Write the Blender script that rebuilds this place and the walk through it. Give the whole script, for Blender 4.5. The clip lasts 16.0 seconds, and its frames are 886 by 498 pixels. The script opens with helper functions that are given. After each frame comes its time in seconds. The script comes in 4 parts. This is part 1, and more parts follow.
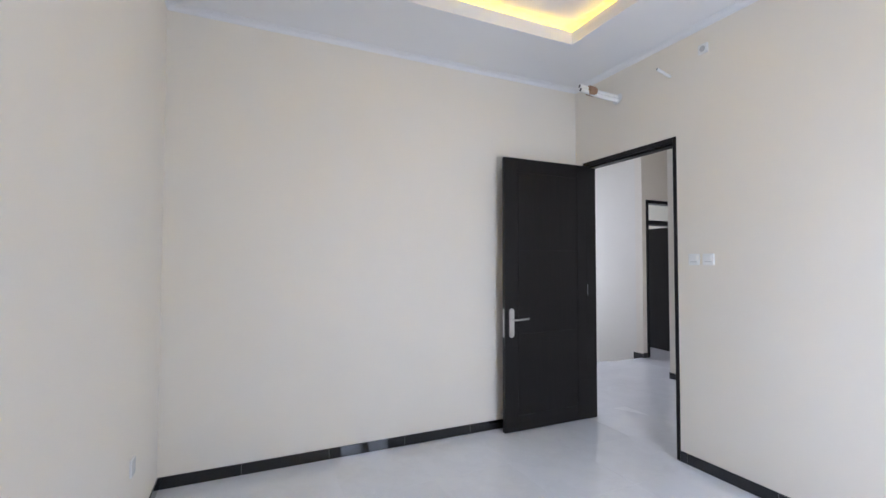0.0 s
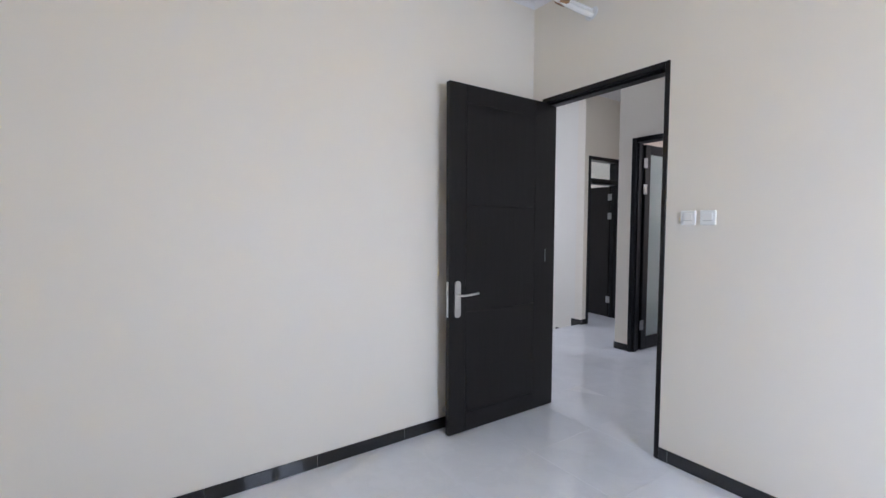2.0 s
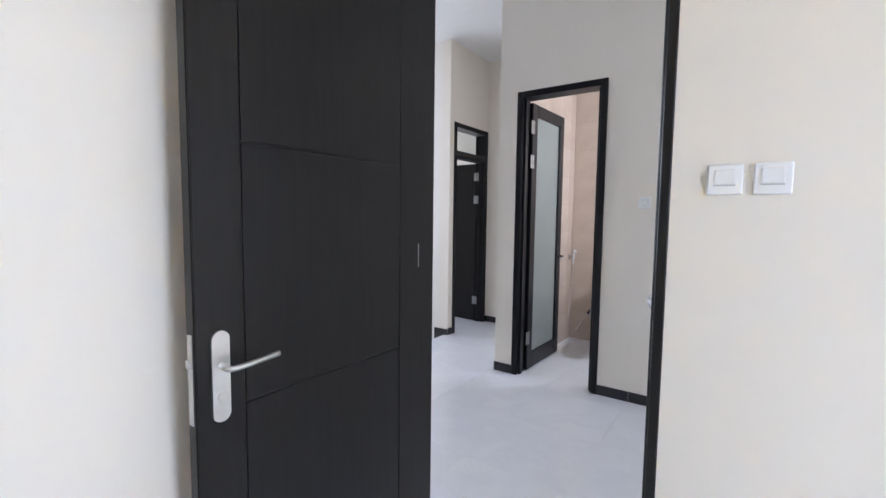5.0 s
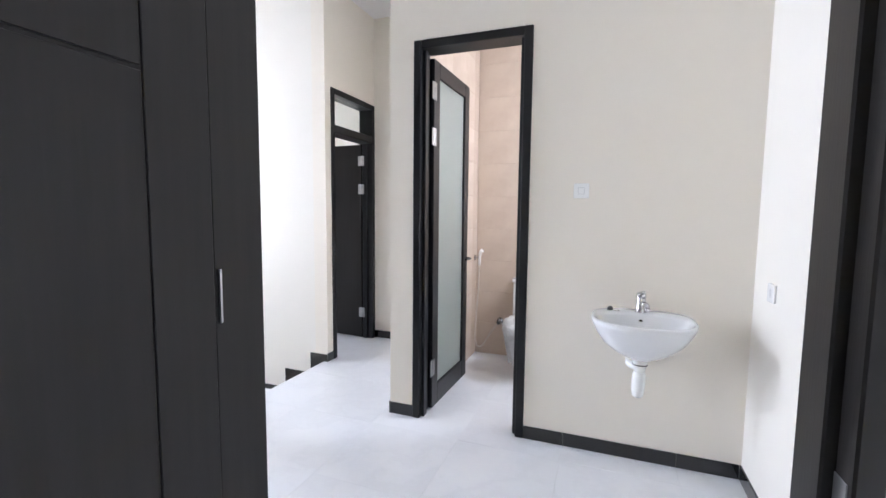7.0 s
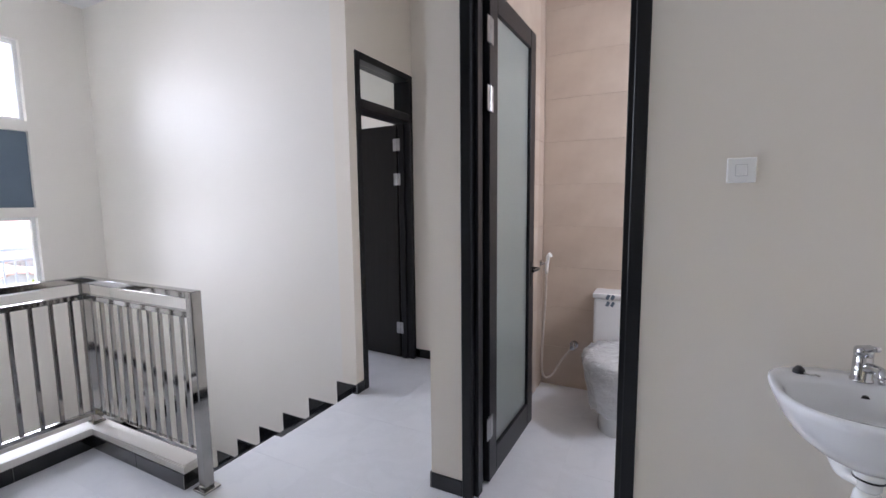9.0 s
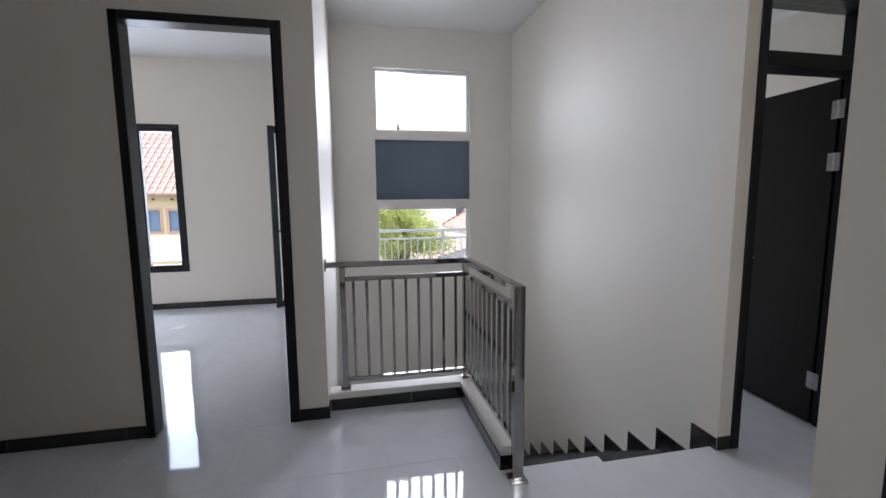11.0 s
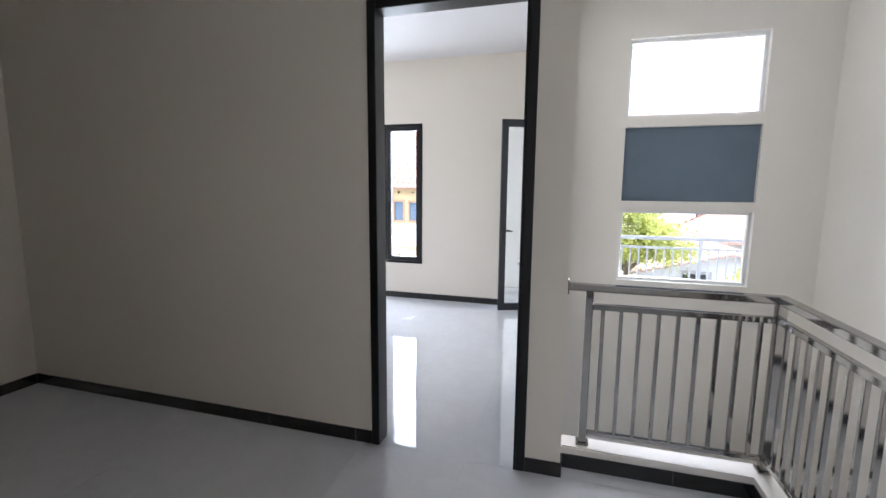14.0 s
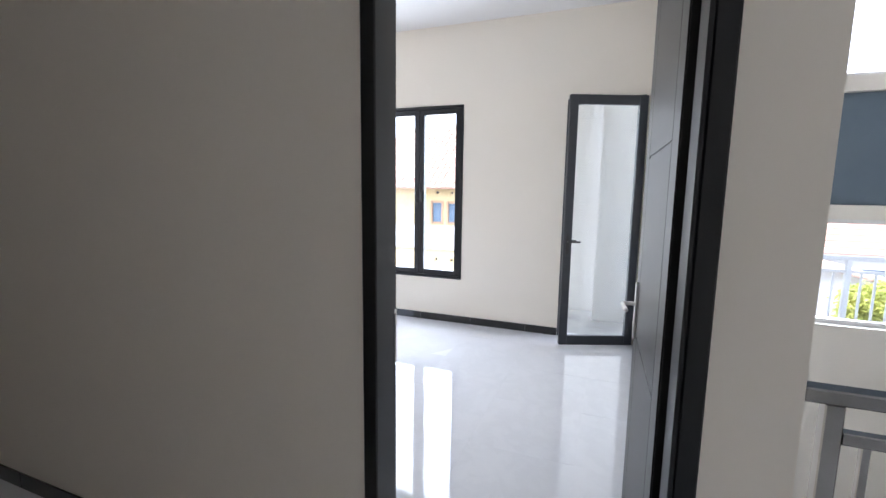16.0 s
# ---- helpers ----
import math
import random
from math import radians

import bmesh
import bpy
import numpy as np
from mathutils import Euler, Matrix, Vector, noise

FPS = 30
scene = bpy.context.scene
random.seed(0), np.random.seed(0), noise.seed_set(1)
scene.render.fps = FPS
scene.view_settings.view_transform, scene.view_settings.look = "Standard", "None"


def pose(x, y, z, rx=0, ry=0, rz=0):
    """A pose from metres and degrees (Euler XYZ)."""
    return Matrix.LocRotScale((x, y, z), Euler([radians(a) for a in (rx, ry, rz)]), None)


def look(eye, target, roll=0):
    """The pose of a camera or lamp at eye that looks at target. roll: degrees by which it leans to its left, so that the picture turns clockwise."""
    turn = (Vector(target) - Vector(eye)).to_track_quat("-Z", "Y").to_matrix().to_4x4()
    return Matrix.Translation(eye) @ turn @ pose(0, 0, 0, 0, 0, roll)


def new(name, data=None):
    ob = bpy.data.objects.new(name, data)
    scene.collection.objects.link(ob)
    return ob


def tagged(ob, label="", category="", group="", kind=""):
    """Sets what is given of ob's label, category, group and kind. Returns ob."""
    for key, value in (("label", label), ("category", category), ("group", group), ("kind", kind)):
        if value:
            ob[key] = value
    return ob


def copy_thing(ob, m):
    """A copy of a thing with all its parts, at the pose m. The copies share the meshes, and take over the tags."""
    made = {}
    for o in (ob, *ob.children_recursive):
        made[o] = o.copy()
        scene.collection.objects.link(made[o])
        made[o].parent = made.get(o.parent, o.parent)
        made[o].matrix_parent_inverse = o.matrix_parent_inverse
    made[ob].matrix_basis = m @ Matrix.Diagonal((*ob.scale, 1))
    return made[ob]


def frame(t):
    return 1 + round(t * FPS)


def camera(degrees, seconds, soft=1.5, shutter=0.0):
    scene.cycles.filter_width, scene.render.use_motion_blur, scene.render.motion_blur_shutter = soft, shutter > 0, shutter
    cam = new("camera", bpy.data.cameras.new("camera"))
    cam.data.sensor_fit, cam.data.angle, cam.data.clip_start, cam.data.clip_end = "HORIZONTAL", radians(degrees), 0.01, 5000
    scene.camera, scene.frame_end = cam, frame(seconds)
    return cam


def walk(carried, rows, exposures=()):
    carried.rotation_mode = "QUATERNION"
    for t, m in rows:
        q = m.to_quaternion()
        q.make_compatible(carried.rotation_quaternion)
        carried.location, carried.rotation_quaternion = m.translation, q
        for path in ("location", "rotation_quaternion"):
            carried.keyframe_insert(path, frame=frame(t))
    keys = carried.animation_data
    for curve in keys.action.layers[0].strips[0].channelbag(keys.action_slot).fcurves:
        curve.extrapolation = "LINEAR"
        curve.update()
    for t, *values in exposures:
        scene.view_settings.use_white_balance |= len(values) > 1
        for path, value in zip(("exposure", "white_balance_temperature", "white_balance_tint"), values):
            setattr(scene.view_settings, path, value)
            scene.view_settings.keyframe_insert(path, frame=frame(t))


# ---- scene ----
cam = camera(91.1, 16.0)
PATH = [
    (0, (3.21, -2.924, 1.45), (1.389, -2.099, 1.513), 0.1),
    (0.5, (2.997, -2.905, 1.442), (1.178, -2.072, 1.432), 0.1),
    (1, (2.806, -2.845, 1.431), (1.019, -1.949, 1.381), 0.1),
    (1.5, (2.574, -2.698, 1.421), (0.866, -1.661, 1.34), 0.1),
    (2, (2.369, -2.567, 1.429), (0.726, -1.432, 1.32), 0.2),
    (2.5, (2.155, -2.406, 1.412), (0.622, -1.127, 1.287), 0.2),
    (3, (1.984, -2.187, 1.395), (0.554, -0.795, 1.262), 0.2),
    (3.5, (1.811, -1.941, 1.4), (0.443, -0.488, 1.261), 0.6),
    (4, (1.602, -1.785, 1.373), (0.283, -0.289, 1.228), 0.8),
    (6.3, (0.819, -0.911, 1.361), (-0.034, 0.891, 1.199), 0.4),
    (6.5, (0.789, -0.835, 1.354), (-0.019, 0.987, 1.189), 0.4),
    (7, (0.696, -0.584, 1.358), (-0.006, 1.281, 1.186), 0.6),
    (7.5, (0.58, -0.391, 1.353), (-0.072, 1.492, 1.174), 0.7),
    (8, (0.462, -0.188, 1.366), (-0.189, 1.694, 1.183), 0.7),
    (8.2, (0.431, -0.107, 1.37), (-0.223, 1.774, 1.183), 0.5),
    (10.3, (0.249, 0.566, 1.402), (-1.464, 1.57, 1.165), -0.8),
    (10.5, (0.245, 0.597, 1.393), (-1.568, 1.41, 1.161), -0.5),
    (11, (0.287, 0.689, 1.404), (-1.657, 1.096, 1.164), -0.5),
    (11.5, (0.315, 0.722, 1.408), (-1.669, 0.774, 1.166), -0.4),
    (12, (0.307, 0.703, 1.418), (-1.66, 0.442, 1.17), -0.3),
    (12.5, (0.222, 0.65, 1.41), (-1.706, 0.183, 1.16), -0.2),
    (13, (0.053, 0.565, 1.413), (-1.85, 0.004, 1.163), 0.1),
    (13.5, (-0.09, 0.524, 1.417), (-1.989, -0.051, 1.166), 0.5),
    (14, (-0.302, 0.49, 1.447), (-2.209, -0.055, 1.184), 0.5),
    (14.5, (-0.555, 0.442, 1.451), (-2.45, -0.142, 1.187), 0.6),
    (15, (-0.829, 0.289, 1.435), (-2.71, -0.339, 1.173), 0.5),
    (15.5, (-1.077, 0.167, 1.429), (-2.954, -0.472, 1.165), 0.7),
    (16, (-1.388, 0.114, 1.418), (-3.238, -0.599, 1.158), 0.8),
]
walk(cam, [(t, look(eye, target, roll)) for t, eye, target, roll in PATH],
     exposures=[(0.0, 2.54, 5800, 19), (4.2, 2.74, 5720, 19), (6.3, 3.70, 5930, 17), (7.2, 3.60, 5930, 18), (8.2, 3.42, 5950, 21), (10.3, 1.88, 5980, 19), (11.5, 1.99, 6110, 18),
                (13.0, 2.46, 6170, 17), (16.0, 2.65, 6100, 17)])


# ---- world, sun, lamps ----
SUN_EL, SUN_AZ = radians(58), radians(150)      # azimuth clockwise from north (+y)
world = bpy.data.worlds.new("sky")
world.use_nodes = True
scene.world = world
wn = world.node_tree.nodes
sky = wn.new("ShaderNodeTexSky")
sky.sky_type = "NISHITA"
sky.sun_disc = False
sky.sun_elevation, sky.sun_rotation = SUN_EL, SUN_AZ
sky.air_density, sky.dust_density = 1.0, 4.0
bg = wn["Background"]
bg.inputs["Strength"].default_value = 0.13
haze = wn.new("ShaderNodeMix")
haze.data_type = "RGBA"
haze.inputs["Factor"].default_value = 0.6
haze.inputs["B"].default_value = (6.3, 6.9, 7.9, 1)      # bright white tropical haze
world.node_tree.links.new(sky.outputs["Color"], haze.inputs["A"])
world.node_tree.links.new(haze.outputs["Result"], bg.inputs["Color"])

sun_data = bpy.data.lights.new("sun", "SUN")
sun_data.energy, sun_data.angle, sun_data.color = 2.0, radians(0.5), (1.0, 0.95, 0.87)
sun = new("sun", sun_data)
sun_dir = Vector((math.sin(SUN_AZ) * math.cos(SUN_EL), math.cos(SUN_AZ) * math.cos(SUN_EL), math.sin(SUN_EL)))
sun.matrix_world = look(sun_dir * 30, (0, 0, 0))


def area_lamp(name, place, target, width, height, watts, color=(0.93, 0.97, 1.0), spread=180):
    """Area lamp for sky light in a window opening, also used as added fill."""
    d = bpy.data.lights.new(name, "AREA")
    d.shape, d.size, d.size_y, d.energy, d.color = "RECTANGLE", width, height, watts, color
    d.spread = radians(spread)
    ob = new(name, d)
    ob.matrix_world = look(place, target)
    return ob


# ---- materials ----
def material(name):
    m = bpy.data.materials.new(name)
    m.use_nodes = True
    t = m.node_tree
    return m, t.nodes, t.links, t.nodes["Principled BSDF"]


def noise_tex(n, l, scale, detail=4, rough=0.55, stretch=None):
    tc = n.new("ShaderNodeTexCoord")
    tex = n.new("ShaderNodeTexNoise")
    tex.inputs["Scale"].default_value = scale
    tex.inputs["Detail"].default_value = detail
    tex.inputs["Roughness"].default_value = rough
    if stretch:
        mp = n.new("ShaderNodeMapping")
        mp.inputs["Scale"].default_value = stretch
        l.new(tc.outputs["Object"], mp.inputs["Vector"])
        l.new(mp.outputs["Vector"], tex.inputs["Vector"])
    else:
        l.new(tc.outputs["Object"], tex.inputs["Vector"])
    return tex


def ramp(n, l, src, stops):
    r = n.new("ShaderNodeValToRGB")
    e = r.color_ramp.elements
    e[0].position, e[0].color = stops[0][0], (*stops[0][1], 1)
    e[1].position, e[1].color = stops[-1][0], (*stops[-1][1], 1)
    for p, c in stops[1:-1]:
        k = e.new(p)
        k.color = (*c, 1)
    l.new(src, r.inputs["Fac"])
    return r


def bump(n, l, b, src, strength, dist=0.01):
    k = n.new("ShaderNodeBump")
    k.inputs["Strength"].default_value, k.inputs["Distance"].default_value = strength, dist
    l.new(src, k.inputs["Height"])
    l.new(k.outputs["Normal"], b.inputs["Normal"])


def two_tone(name, a, c, scale, rough, bump_scale=0.0, bump_strength=0.1, metal=0.0, stretch=None, coat=0.0):
    """A surface that varies between two colours, with fine relief."""
    m, n, l, b = material(name)
    tex = noise_tex(n, l, scale, stretch=stretch)
    r = ramp(n, l, tex.outputs["Fac"], [(0.3, a), (0.7, c)])
    l.new(r.outputs["Color"], b.inputs["Base Color"])
    b.inputs["Roughness"].default_value = rough
    b.inputs["Metallic"].default_value = metal
    b.inputs["Coat Weight"].default_value = coat
    if max(c) < 0.02:
        b.inputs["Specular IOR Level"].default_value = 0.3
    if bump_scale:
        t2 = noise_tex(n, l, bump_scale, 6, stretch=stretch)
        bump(n, l, b, t2.outputs["Fac"], bump_strength, 0.004)
    return m


def wall_paint(name, base, spots):
    m, n, l, b = material(name)
    big = noise_tex(n, l, 0.9, 5)
    r = ramp(n, l, big.outputs["Fac"], [(0.3, tuple(c * 0.965 for c in base)), (0.7, base)])
    l.new(r.outputs["Color"], b.inputs["Base Color"])
    b.inputs["Roughness"].default_value = 0.55
    fine = noise_tex(n, l, 160, 3)
    wide = noise_tex(n, l, 5, 4)
    mix = n.new("ShaderNodeMath")
    mix.operation = "MULTIPLY_ADD"
    mix.inputs[1].default_value = 0.13
    l.new(fine.outputs["Fac"], mix.inputs[0])
    l.new(wide.outputs["Fac"], mix.inputs[2])
    bump(n, l, b, mix.outputs[0], spots, 0.006)
    return m


CREAM = wall_paint("cream_paint", (0.88, 0.825, 0.73), 0.10)
WHITE = wall_paint("white_paint", (0.87, 0.838, 0.77), 0.08)
CEIL = wall_paint("ceiling_paint", (0.89, 0.89, 0.89), 0.05)
OUTWALL = wall_paint("exterior_paint", (0.72, 0.715, 0.695), 0.25)


def tile_floor():
    """Polished white porcelain with faint grey veins that differ from tile to tile."""
    m, n, l, b = material("polished_porcelain")
    warp = noise_tex(n, l, 1.3, 5, 0.6)
    vein = noise_tex(n, l, 2.2, 9, 0.62)
    add = n.new("ShaderNodeVectorMath")
    add.operation = "MULTIPLY_ADD"
    add.inputs[1].default_value = (0.9, 0.9, 0.9)
    tc = n.new("ShaderNodeTexCoord")
    l.new(warp.outputs["Color"], add.inputs[0])
    info = n.new("ShaderNodeObjectInfo")
    shift = n.new("ShaderNodeVectorMath")
    shift.operation = "MULTIPLY_ADD"
    shift.inputs[1].default_value = (37.0, 53.0, 11.0)
    l.new(info.outputs["Random"], shift.inputs[0])
    l.new(tc.outputs["Object"], shift.inputs[2])
    l.new(shift.outputs[0], add.inputs[2])
    l.new(add.outputs[0], vein.inputs["Vector"])
    r = ramp(n, l, vein.outputs["Fac"], [(0.25, (0.80, 0.815, 0.845)), (0.42, (0.79, 0.805, 0.835)), (0.5, (0.76, 0.775, 0.805)),
                                       (0.56, (0.79, 0.805, 0.835)), (0.78, (0.82, 0.83, 0.85))])
    l.new(r.outputs["Color"], b.inputs["Base Color"])
    b.inputs["Roughness"].default_value = 0.035
    b.inputs["IOR"].default_value = 1.5
    wave = noise_tex(n, l, 4.0, 2)
    bump(n, l, b, wave.outputs["Fac"], 0.035, 0.02)
    return m


FLOOR = tile_floor()
BLACK_TILE = two_tone("black_tile", (0.008, 0.008, 0.010), (0.013, 0.013, 0.015), 8, 0.05, 0, coat=0.7)
TILE_JOINT = two_tone("white_tile_grout", (0.70, 0.71, 0.73), (0.76, 0.77, 0.79), 60, 0.7)
GROUT = two_tone("grout", (0.17, 0.17, 0.165), (0.26, 0.26, 0.25), 40, 0.8)
DARK_WOOD = two_tone("dark_stained_wood", (0.0080, 0.0067, 0.0064), (0.0122, 0.0104, 0.0099), 5, 0.37, 30, 0.04, stretch=(9, 9, 0.5))
FRAME_WOOD = two_tone("dark_frame_paint", (0.0085, 0.0090, 0.0108), (0.012, 0.0127, 0.015), 6, 0.32, 40, 0.08, stretch=(6, 6, 0.6))
ALU = two_tone("dark_aluminium", (0.020, 0.024, 0.032), (0.028, 0.032, 0.041), 20, 0.35, 120, 0.02)
STEEL = two_tone("polished_steel", (0.29, 0.283, 0.27), (0.37, 0.36, 0.345), 6, 0.07, 0, metal=1.0)
SATIN = two_tone("satin_steel", (0.60, 0.59, 0.57), (0.70, 0.69, 0.67), 14, 0.3, 90, 0.03, metal=1.0)
HINGE = two_tone("dull_hinge_steel", (0.36, 0.36, 0.37), (0.46, 0.46, 0.46), 20, 0.28, 90, 0.03, metal=1.0)
HOSE = two_tone("pale_hose_plastic", (0.50, 0.44, 0.39), (0.56, 0.50, 0.45), 30, 0.35, 60, 0.03)
CHROME = two_tone("chrome", (0.55, 0.55, 0.56), (0.62, 0.62, 0.63), 10, 0.06, 0, metal=1.0)
PLASTIC = two_tone("white_plastic", (0.88, 0.88, 0.86), (0.92, 0.92, 0.90), 12, 0.25)
PLASTIC_GREY = two_tone("grey_plastic", (0.50, 0.50, 0.50), (0.58, 0.58, 0.57), 20, 0.4)
BLACK_PLASTIC = two_tone("black_plastic", (0.012, 0.012, 0.012), (0.02, 0.02, 0.02), 20, 0.4)
CERAMIC = two_tone("white_ceramic", (0.82, 0.83, 0.84), (0.85, 0.86, 0.87), 4, 0.07, coat=0.4)
CARDBOARD = two_tone("brown_tape", (0.30, 0.17, 0.09), (0.38, 0.22, 0.12), 30, 0.5)
BLUE_PANEL = two_tone("blue_grey_paint", (0.125, 0.172, 0.225), (0.145, 0.196, 0.25), 3, 0.6, 80, 0.05)
BATH_TILE = two_tone("beige_marble_tile", (0.52, 0.42, 0.34), (0.64, 0.54, 0.45), 2.6, 0.18, 6, 0.02)
GRANITE = two_tone("dark_granite", (0.022, 0.023, 0.027), (0.045, 0.046, 0.052), 90, 0.25)
CONCRETE = two_tone("concrete", (0.34, 0.33, 0.31), (0.46, 0.45, 0.42), 3, 0.85, 40, 0.3)
PAVING = two_tone("grey_paving", (0.15, 0.148, 0.14), (0.22, 0.215, 0.205), 2.5, 0.85, 40, 0.3)
ROOF_RED = two_tone("clay_roof_tile", (0.27, 0.15, 0.12), (0.36, 0.22, 0.175), 5, 0.8, 30, 0.3)
ROOF_PALE = two_tone("weathered_roof_tile", (0.32, 0.21, 0.17), (0.44, 0.31, 0.25), 4, 0.85, 30, 0.3)
RUST = two_tone("rusty_steel", (0.13, 0.07, 0.06), (0.20, 0.11, 0.09), 9, 0.7, 40, 0.2)
YELLOW = two_tone("yellow_paint", (0.60, 0.46, 0.24), (0.68, 0.54, 0.31), 3, 0.7)


def leaf_mat(name, a, c):
    """Thin leaves that let some light through."""
    m, n, l, b = material(name)
    tex = noise_tex(n, l, 3)
    r = ramp(n, l, tex.outputs["Fac"], [(0.3, a), (0.7, c)])
    l.new(r.outputs["Color"], b.inputs["Base Color"])
    b.inputs["Roughness"].default_value = 0.45
    tl = n.new("ShaderNodeBsdfTranslucent")
    l.new(r.outputs["Color"], tl.inputs["Color"])
    mix = n.new("ShaderNodeMixShader")
    mix.inputs["Fac"].default_value = 0.45
    l.new(b.outputs[0], mix.inputs[1])
    l.new(tl.outputs[0], mix.inputs[2])
    l.new(mix.outputs[0], n["Material Output"].inputs["Surface"])
    return m


LEAF = leaf_mat("leaf", (0.33, 0.39, 0.10), (0.52, 0.52, 0.15))
BARK = two_tone("bark", (0.10, 0.07, 0.05), (0.18, 0.13, 0.09), 20, 0.9, 40, 0.5)
GALV = two_tone("pale_painted_steel", (0.55, 0.56, 0.58), (0.62, 0.63, 0.65), 8, 0.4)


def glass(name, rough, tint, sheet=True):
    m, n, l, b = material(name)
    out = n["Material Output"]
    tr = n.new("ShaderNodeBsdfTransparent") if rough == 0 else n.new("ShaderNodeBsdfTranslucent")
    tr.inputs["Color"].default_value = (*tint, 1)
    gl = n.new("ShaderNodeBsdfGlossy")
    gl.inputs["Roughness"].default_value = max(rough, 0.01)
    lw = n.new("ShaderNodeLayerWeight")
    lw.inputs["Blend"].default_value = 0.5
    pw = n.new("ShaderNodeMath")
    pw.operation = "POWER"
    pw.inputs[1].default_value = 4.0
    l.new(lw.outputs["Facing"], pw.inputs[0])
    fr = n.new("ShaderNodeMath")
    fr.operation = "MULTIPLY_ADD"
    fr.inputs[1].default_value, fr.inputs[2].default_value = 0.85, 0.03
    l.new(pw.outputs[0], fr.inputs[0])
    mix = n.new("ShaderNodeMixShader")
    l.new(fr.outputs[0], mix.inputs["Fac"])
    l.new(tr.outputs[0], mix.inputs[1])
    l.new(gl.outputs[0], mix.inputs[2])
    l.new(mix.outputs[0], out.inputs["Surface"])
    return m


GLASS = glass("clear_glass", 0.0, (0.96, 0.98, 0.97))


def frosted():
    m, n, l, b = material("frosted_glass")
    tex = noise_tex(n, l, 250, 2)
    r = ramp(n, l, tex.outputs["Fac"], [(0.35, (0.60, 0.68, 0.65)), (0.65, (0.68, 0.75, 0.72))])
    l.new(r.outputs["Color"], b.inputs["Base Color"])
    b.inputs["Roughness"].default_value = 0.35
    b.inputs["Transmission Weight"].default_value = 0.72
    bump(n, l, b, tex.outputs["Fac"], 0.15, 0.002)
    return m


FROSTED = frosted()


def led():
    m, n, l, b = material("yellow_led")
    b.inputs["Base Color"].default_value = (0.9, 0.75, 0.2, 1)
    b.inputs["Emission Color"].default_value = (1.0, 0.62, 0.05, 1)
    b.inputs["Emission Strength"].default_value = 2.5
    return m


LED = led()


def wrap_film():
    m, n, l, b = material("plastic_film")
    b.inputs["Base Color"].default_value = (0.86, 0.87, 0.88, 1)
    b.inputs["Roughness"].default_value = 0.2
    b.inputs["Alpha"].default_value = 0.62
    t = noise_tex(n, l, 14, 6)
    bump(n, l, b, t.outputs["Fac"], 1.0, 0.05)
    return m


FILM = wrap_film()


# ---- building helpers ----
def placed(ob):
    """The pose of an object in the world, through its parents."""
    m = ob.matrix_basis.copy()
    while ob.parent is not None:
        m = ob.parent.matrix_basis @ ob.matrix_parent_inverse @ m
        ob = ob.parent
    return m


def finish(name, bm, mat, parent=None, smooth=False, local=False):
    bmesh.ops.recalc_face_normals(bm, faces=bm.faces)
    me = bpy.data.meshes.new(name)
    bm.to_mesh(me)
    bm.free()
    for mm in (mat if isinstance(mat, (list, tuple)) else [mat]):
        me.materials.append(mm)
    if smooth:
        for p in me.polygons:
            p.use_smooth = True
    ob = new(name, me)
    if parent is not None:
        ob.parent = parent
        if not local:
            ob.matrix_parent_inverse = placed(parent).inverted()
    return ob


def part(name, bm, mat, parent, label="", smooth=False, local=False):
    ob = finish(name, bm, mat, parent, smooth, local)
    return tagged(ob, label) if label else ob


def empty(name, m=None, **tags):
    ob = new(name)
    ob.empty_display_size = 0.05
    if m is not None:
        ob.matrix_basis = m
    return tagged(ob, **tags)


def box(bm, lo, hi, bevel=0.0, m=None, seg=1):
    """A box between two corners, added to bm."""
    res = bmesh.ops.create_cube(bm, size=1.0)
    v = res["verts"]
    mid = [(a + b) / 2 for a, b in zip(lo, hi)]
    size = [abs(b - a) for a, b in zip(lo, hi)]
    bmesh.ops.scale(bm, vec=size, verts=v)
    bmesh.ops.translate(bm, vec=mid, verts=v)
    if bevel:
        edges = list({e for x in v for e in x.link_edges})
        out = bmesh.ops.bevel(bm, geom=edges, offset=bevel, segments=seg, affect="EDGES", profile=0.6)
        v = list({x for f in out["faces"] for x in f.verts} | {x for x in v if x.is_valid})
    if m is not None:
        bmesh.ops.transform(bm, matrix=m, verts=[x for x in v if x.is_valid])
    return bm


def boxes(*items, bevel=0.0):
    bm = bmesh.new()
    for lo, hi in items:
        box(bm, lo, hi, bevel)
    return bm


def one(lo, hi, bevel=0.0, seg=1):
    return box(bmesh.new(), lo, hi, bevel, seg=seg)


def tube(bm, pts, r, sides=12, closed_ends=True):
    """A round pipe along points."""
    rings = []
    pts = [Vector(p) for p in pts]
    side = None
    for i, p in enumerate(pts):
        d = (pts[min(i + 1, len(pts) - 1)] - pts[max(i - 1, 0)]).normalized()
        if side is None:
            side = d.orthogonal().normalized()
        side = (side - d * side.dot(d)).normalized()
        up = d.cross(side)
        rr = r[i] if isinstance(r, (list, tuple)) else r
        rings.append([bm.verts.new(p + rr * (math.cos(a) * side + math.sin(a) * up)) for a in
                      [2 * math.pi * k / sides for k in range(sides)]])
    for a, b in zip(rings, rings[1:]):
        for k in range(sides):
            bm.faces.new((a[k], a[(k + 1) % sides], b[(k + 1) % sides], b[k]))
    if closed_ends:
        bm.faces.new(rings[0][::-1])
        bm.faces.new(rings[-1])
    return bm


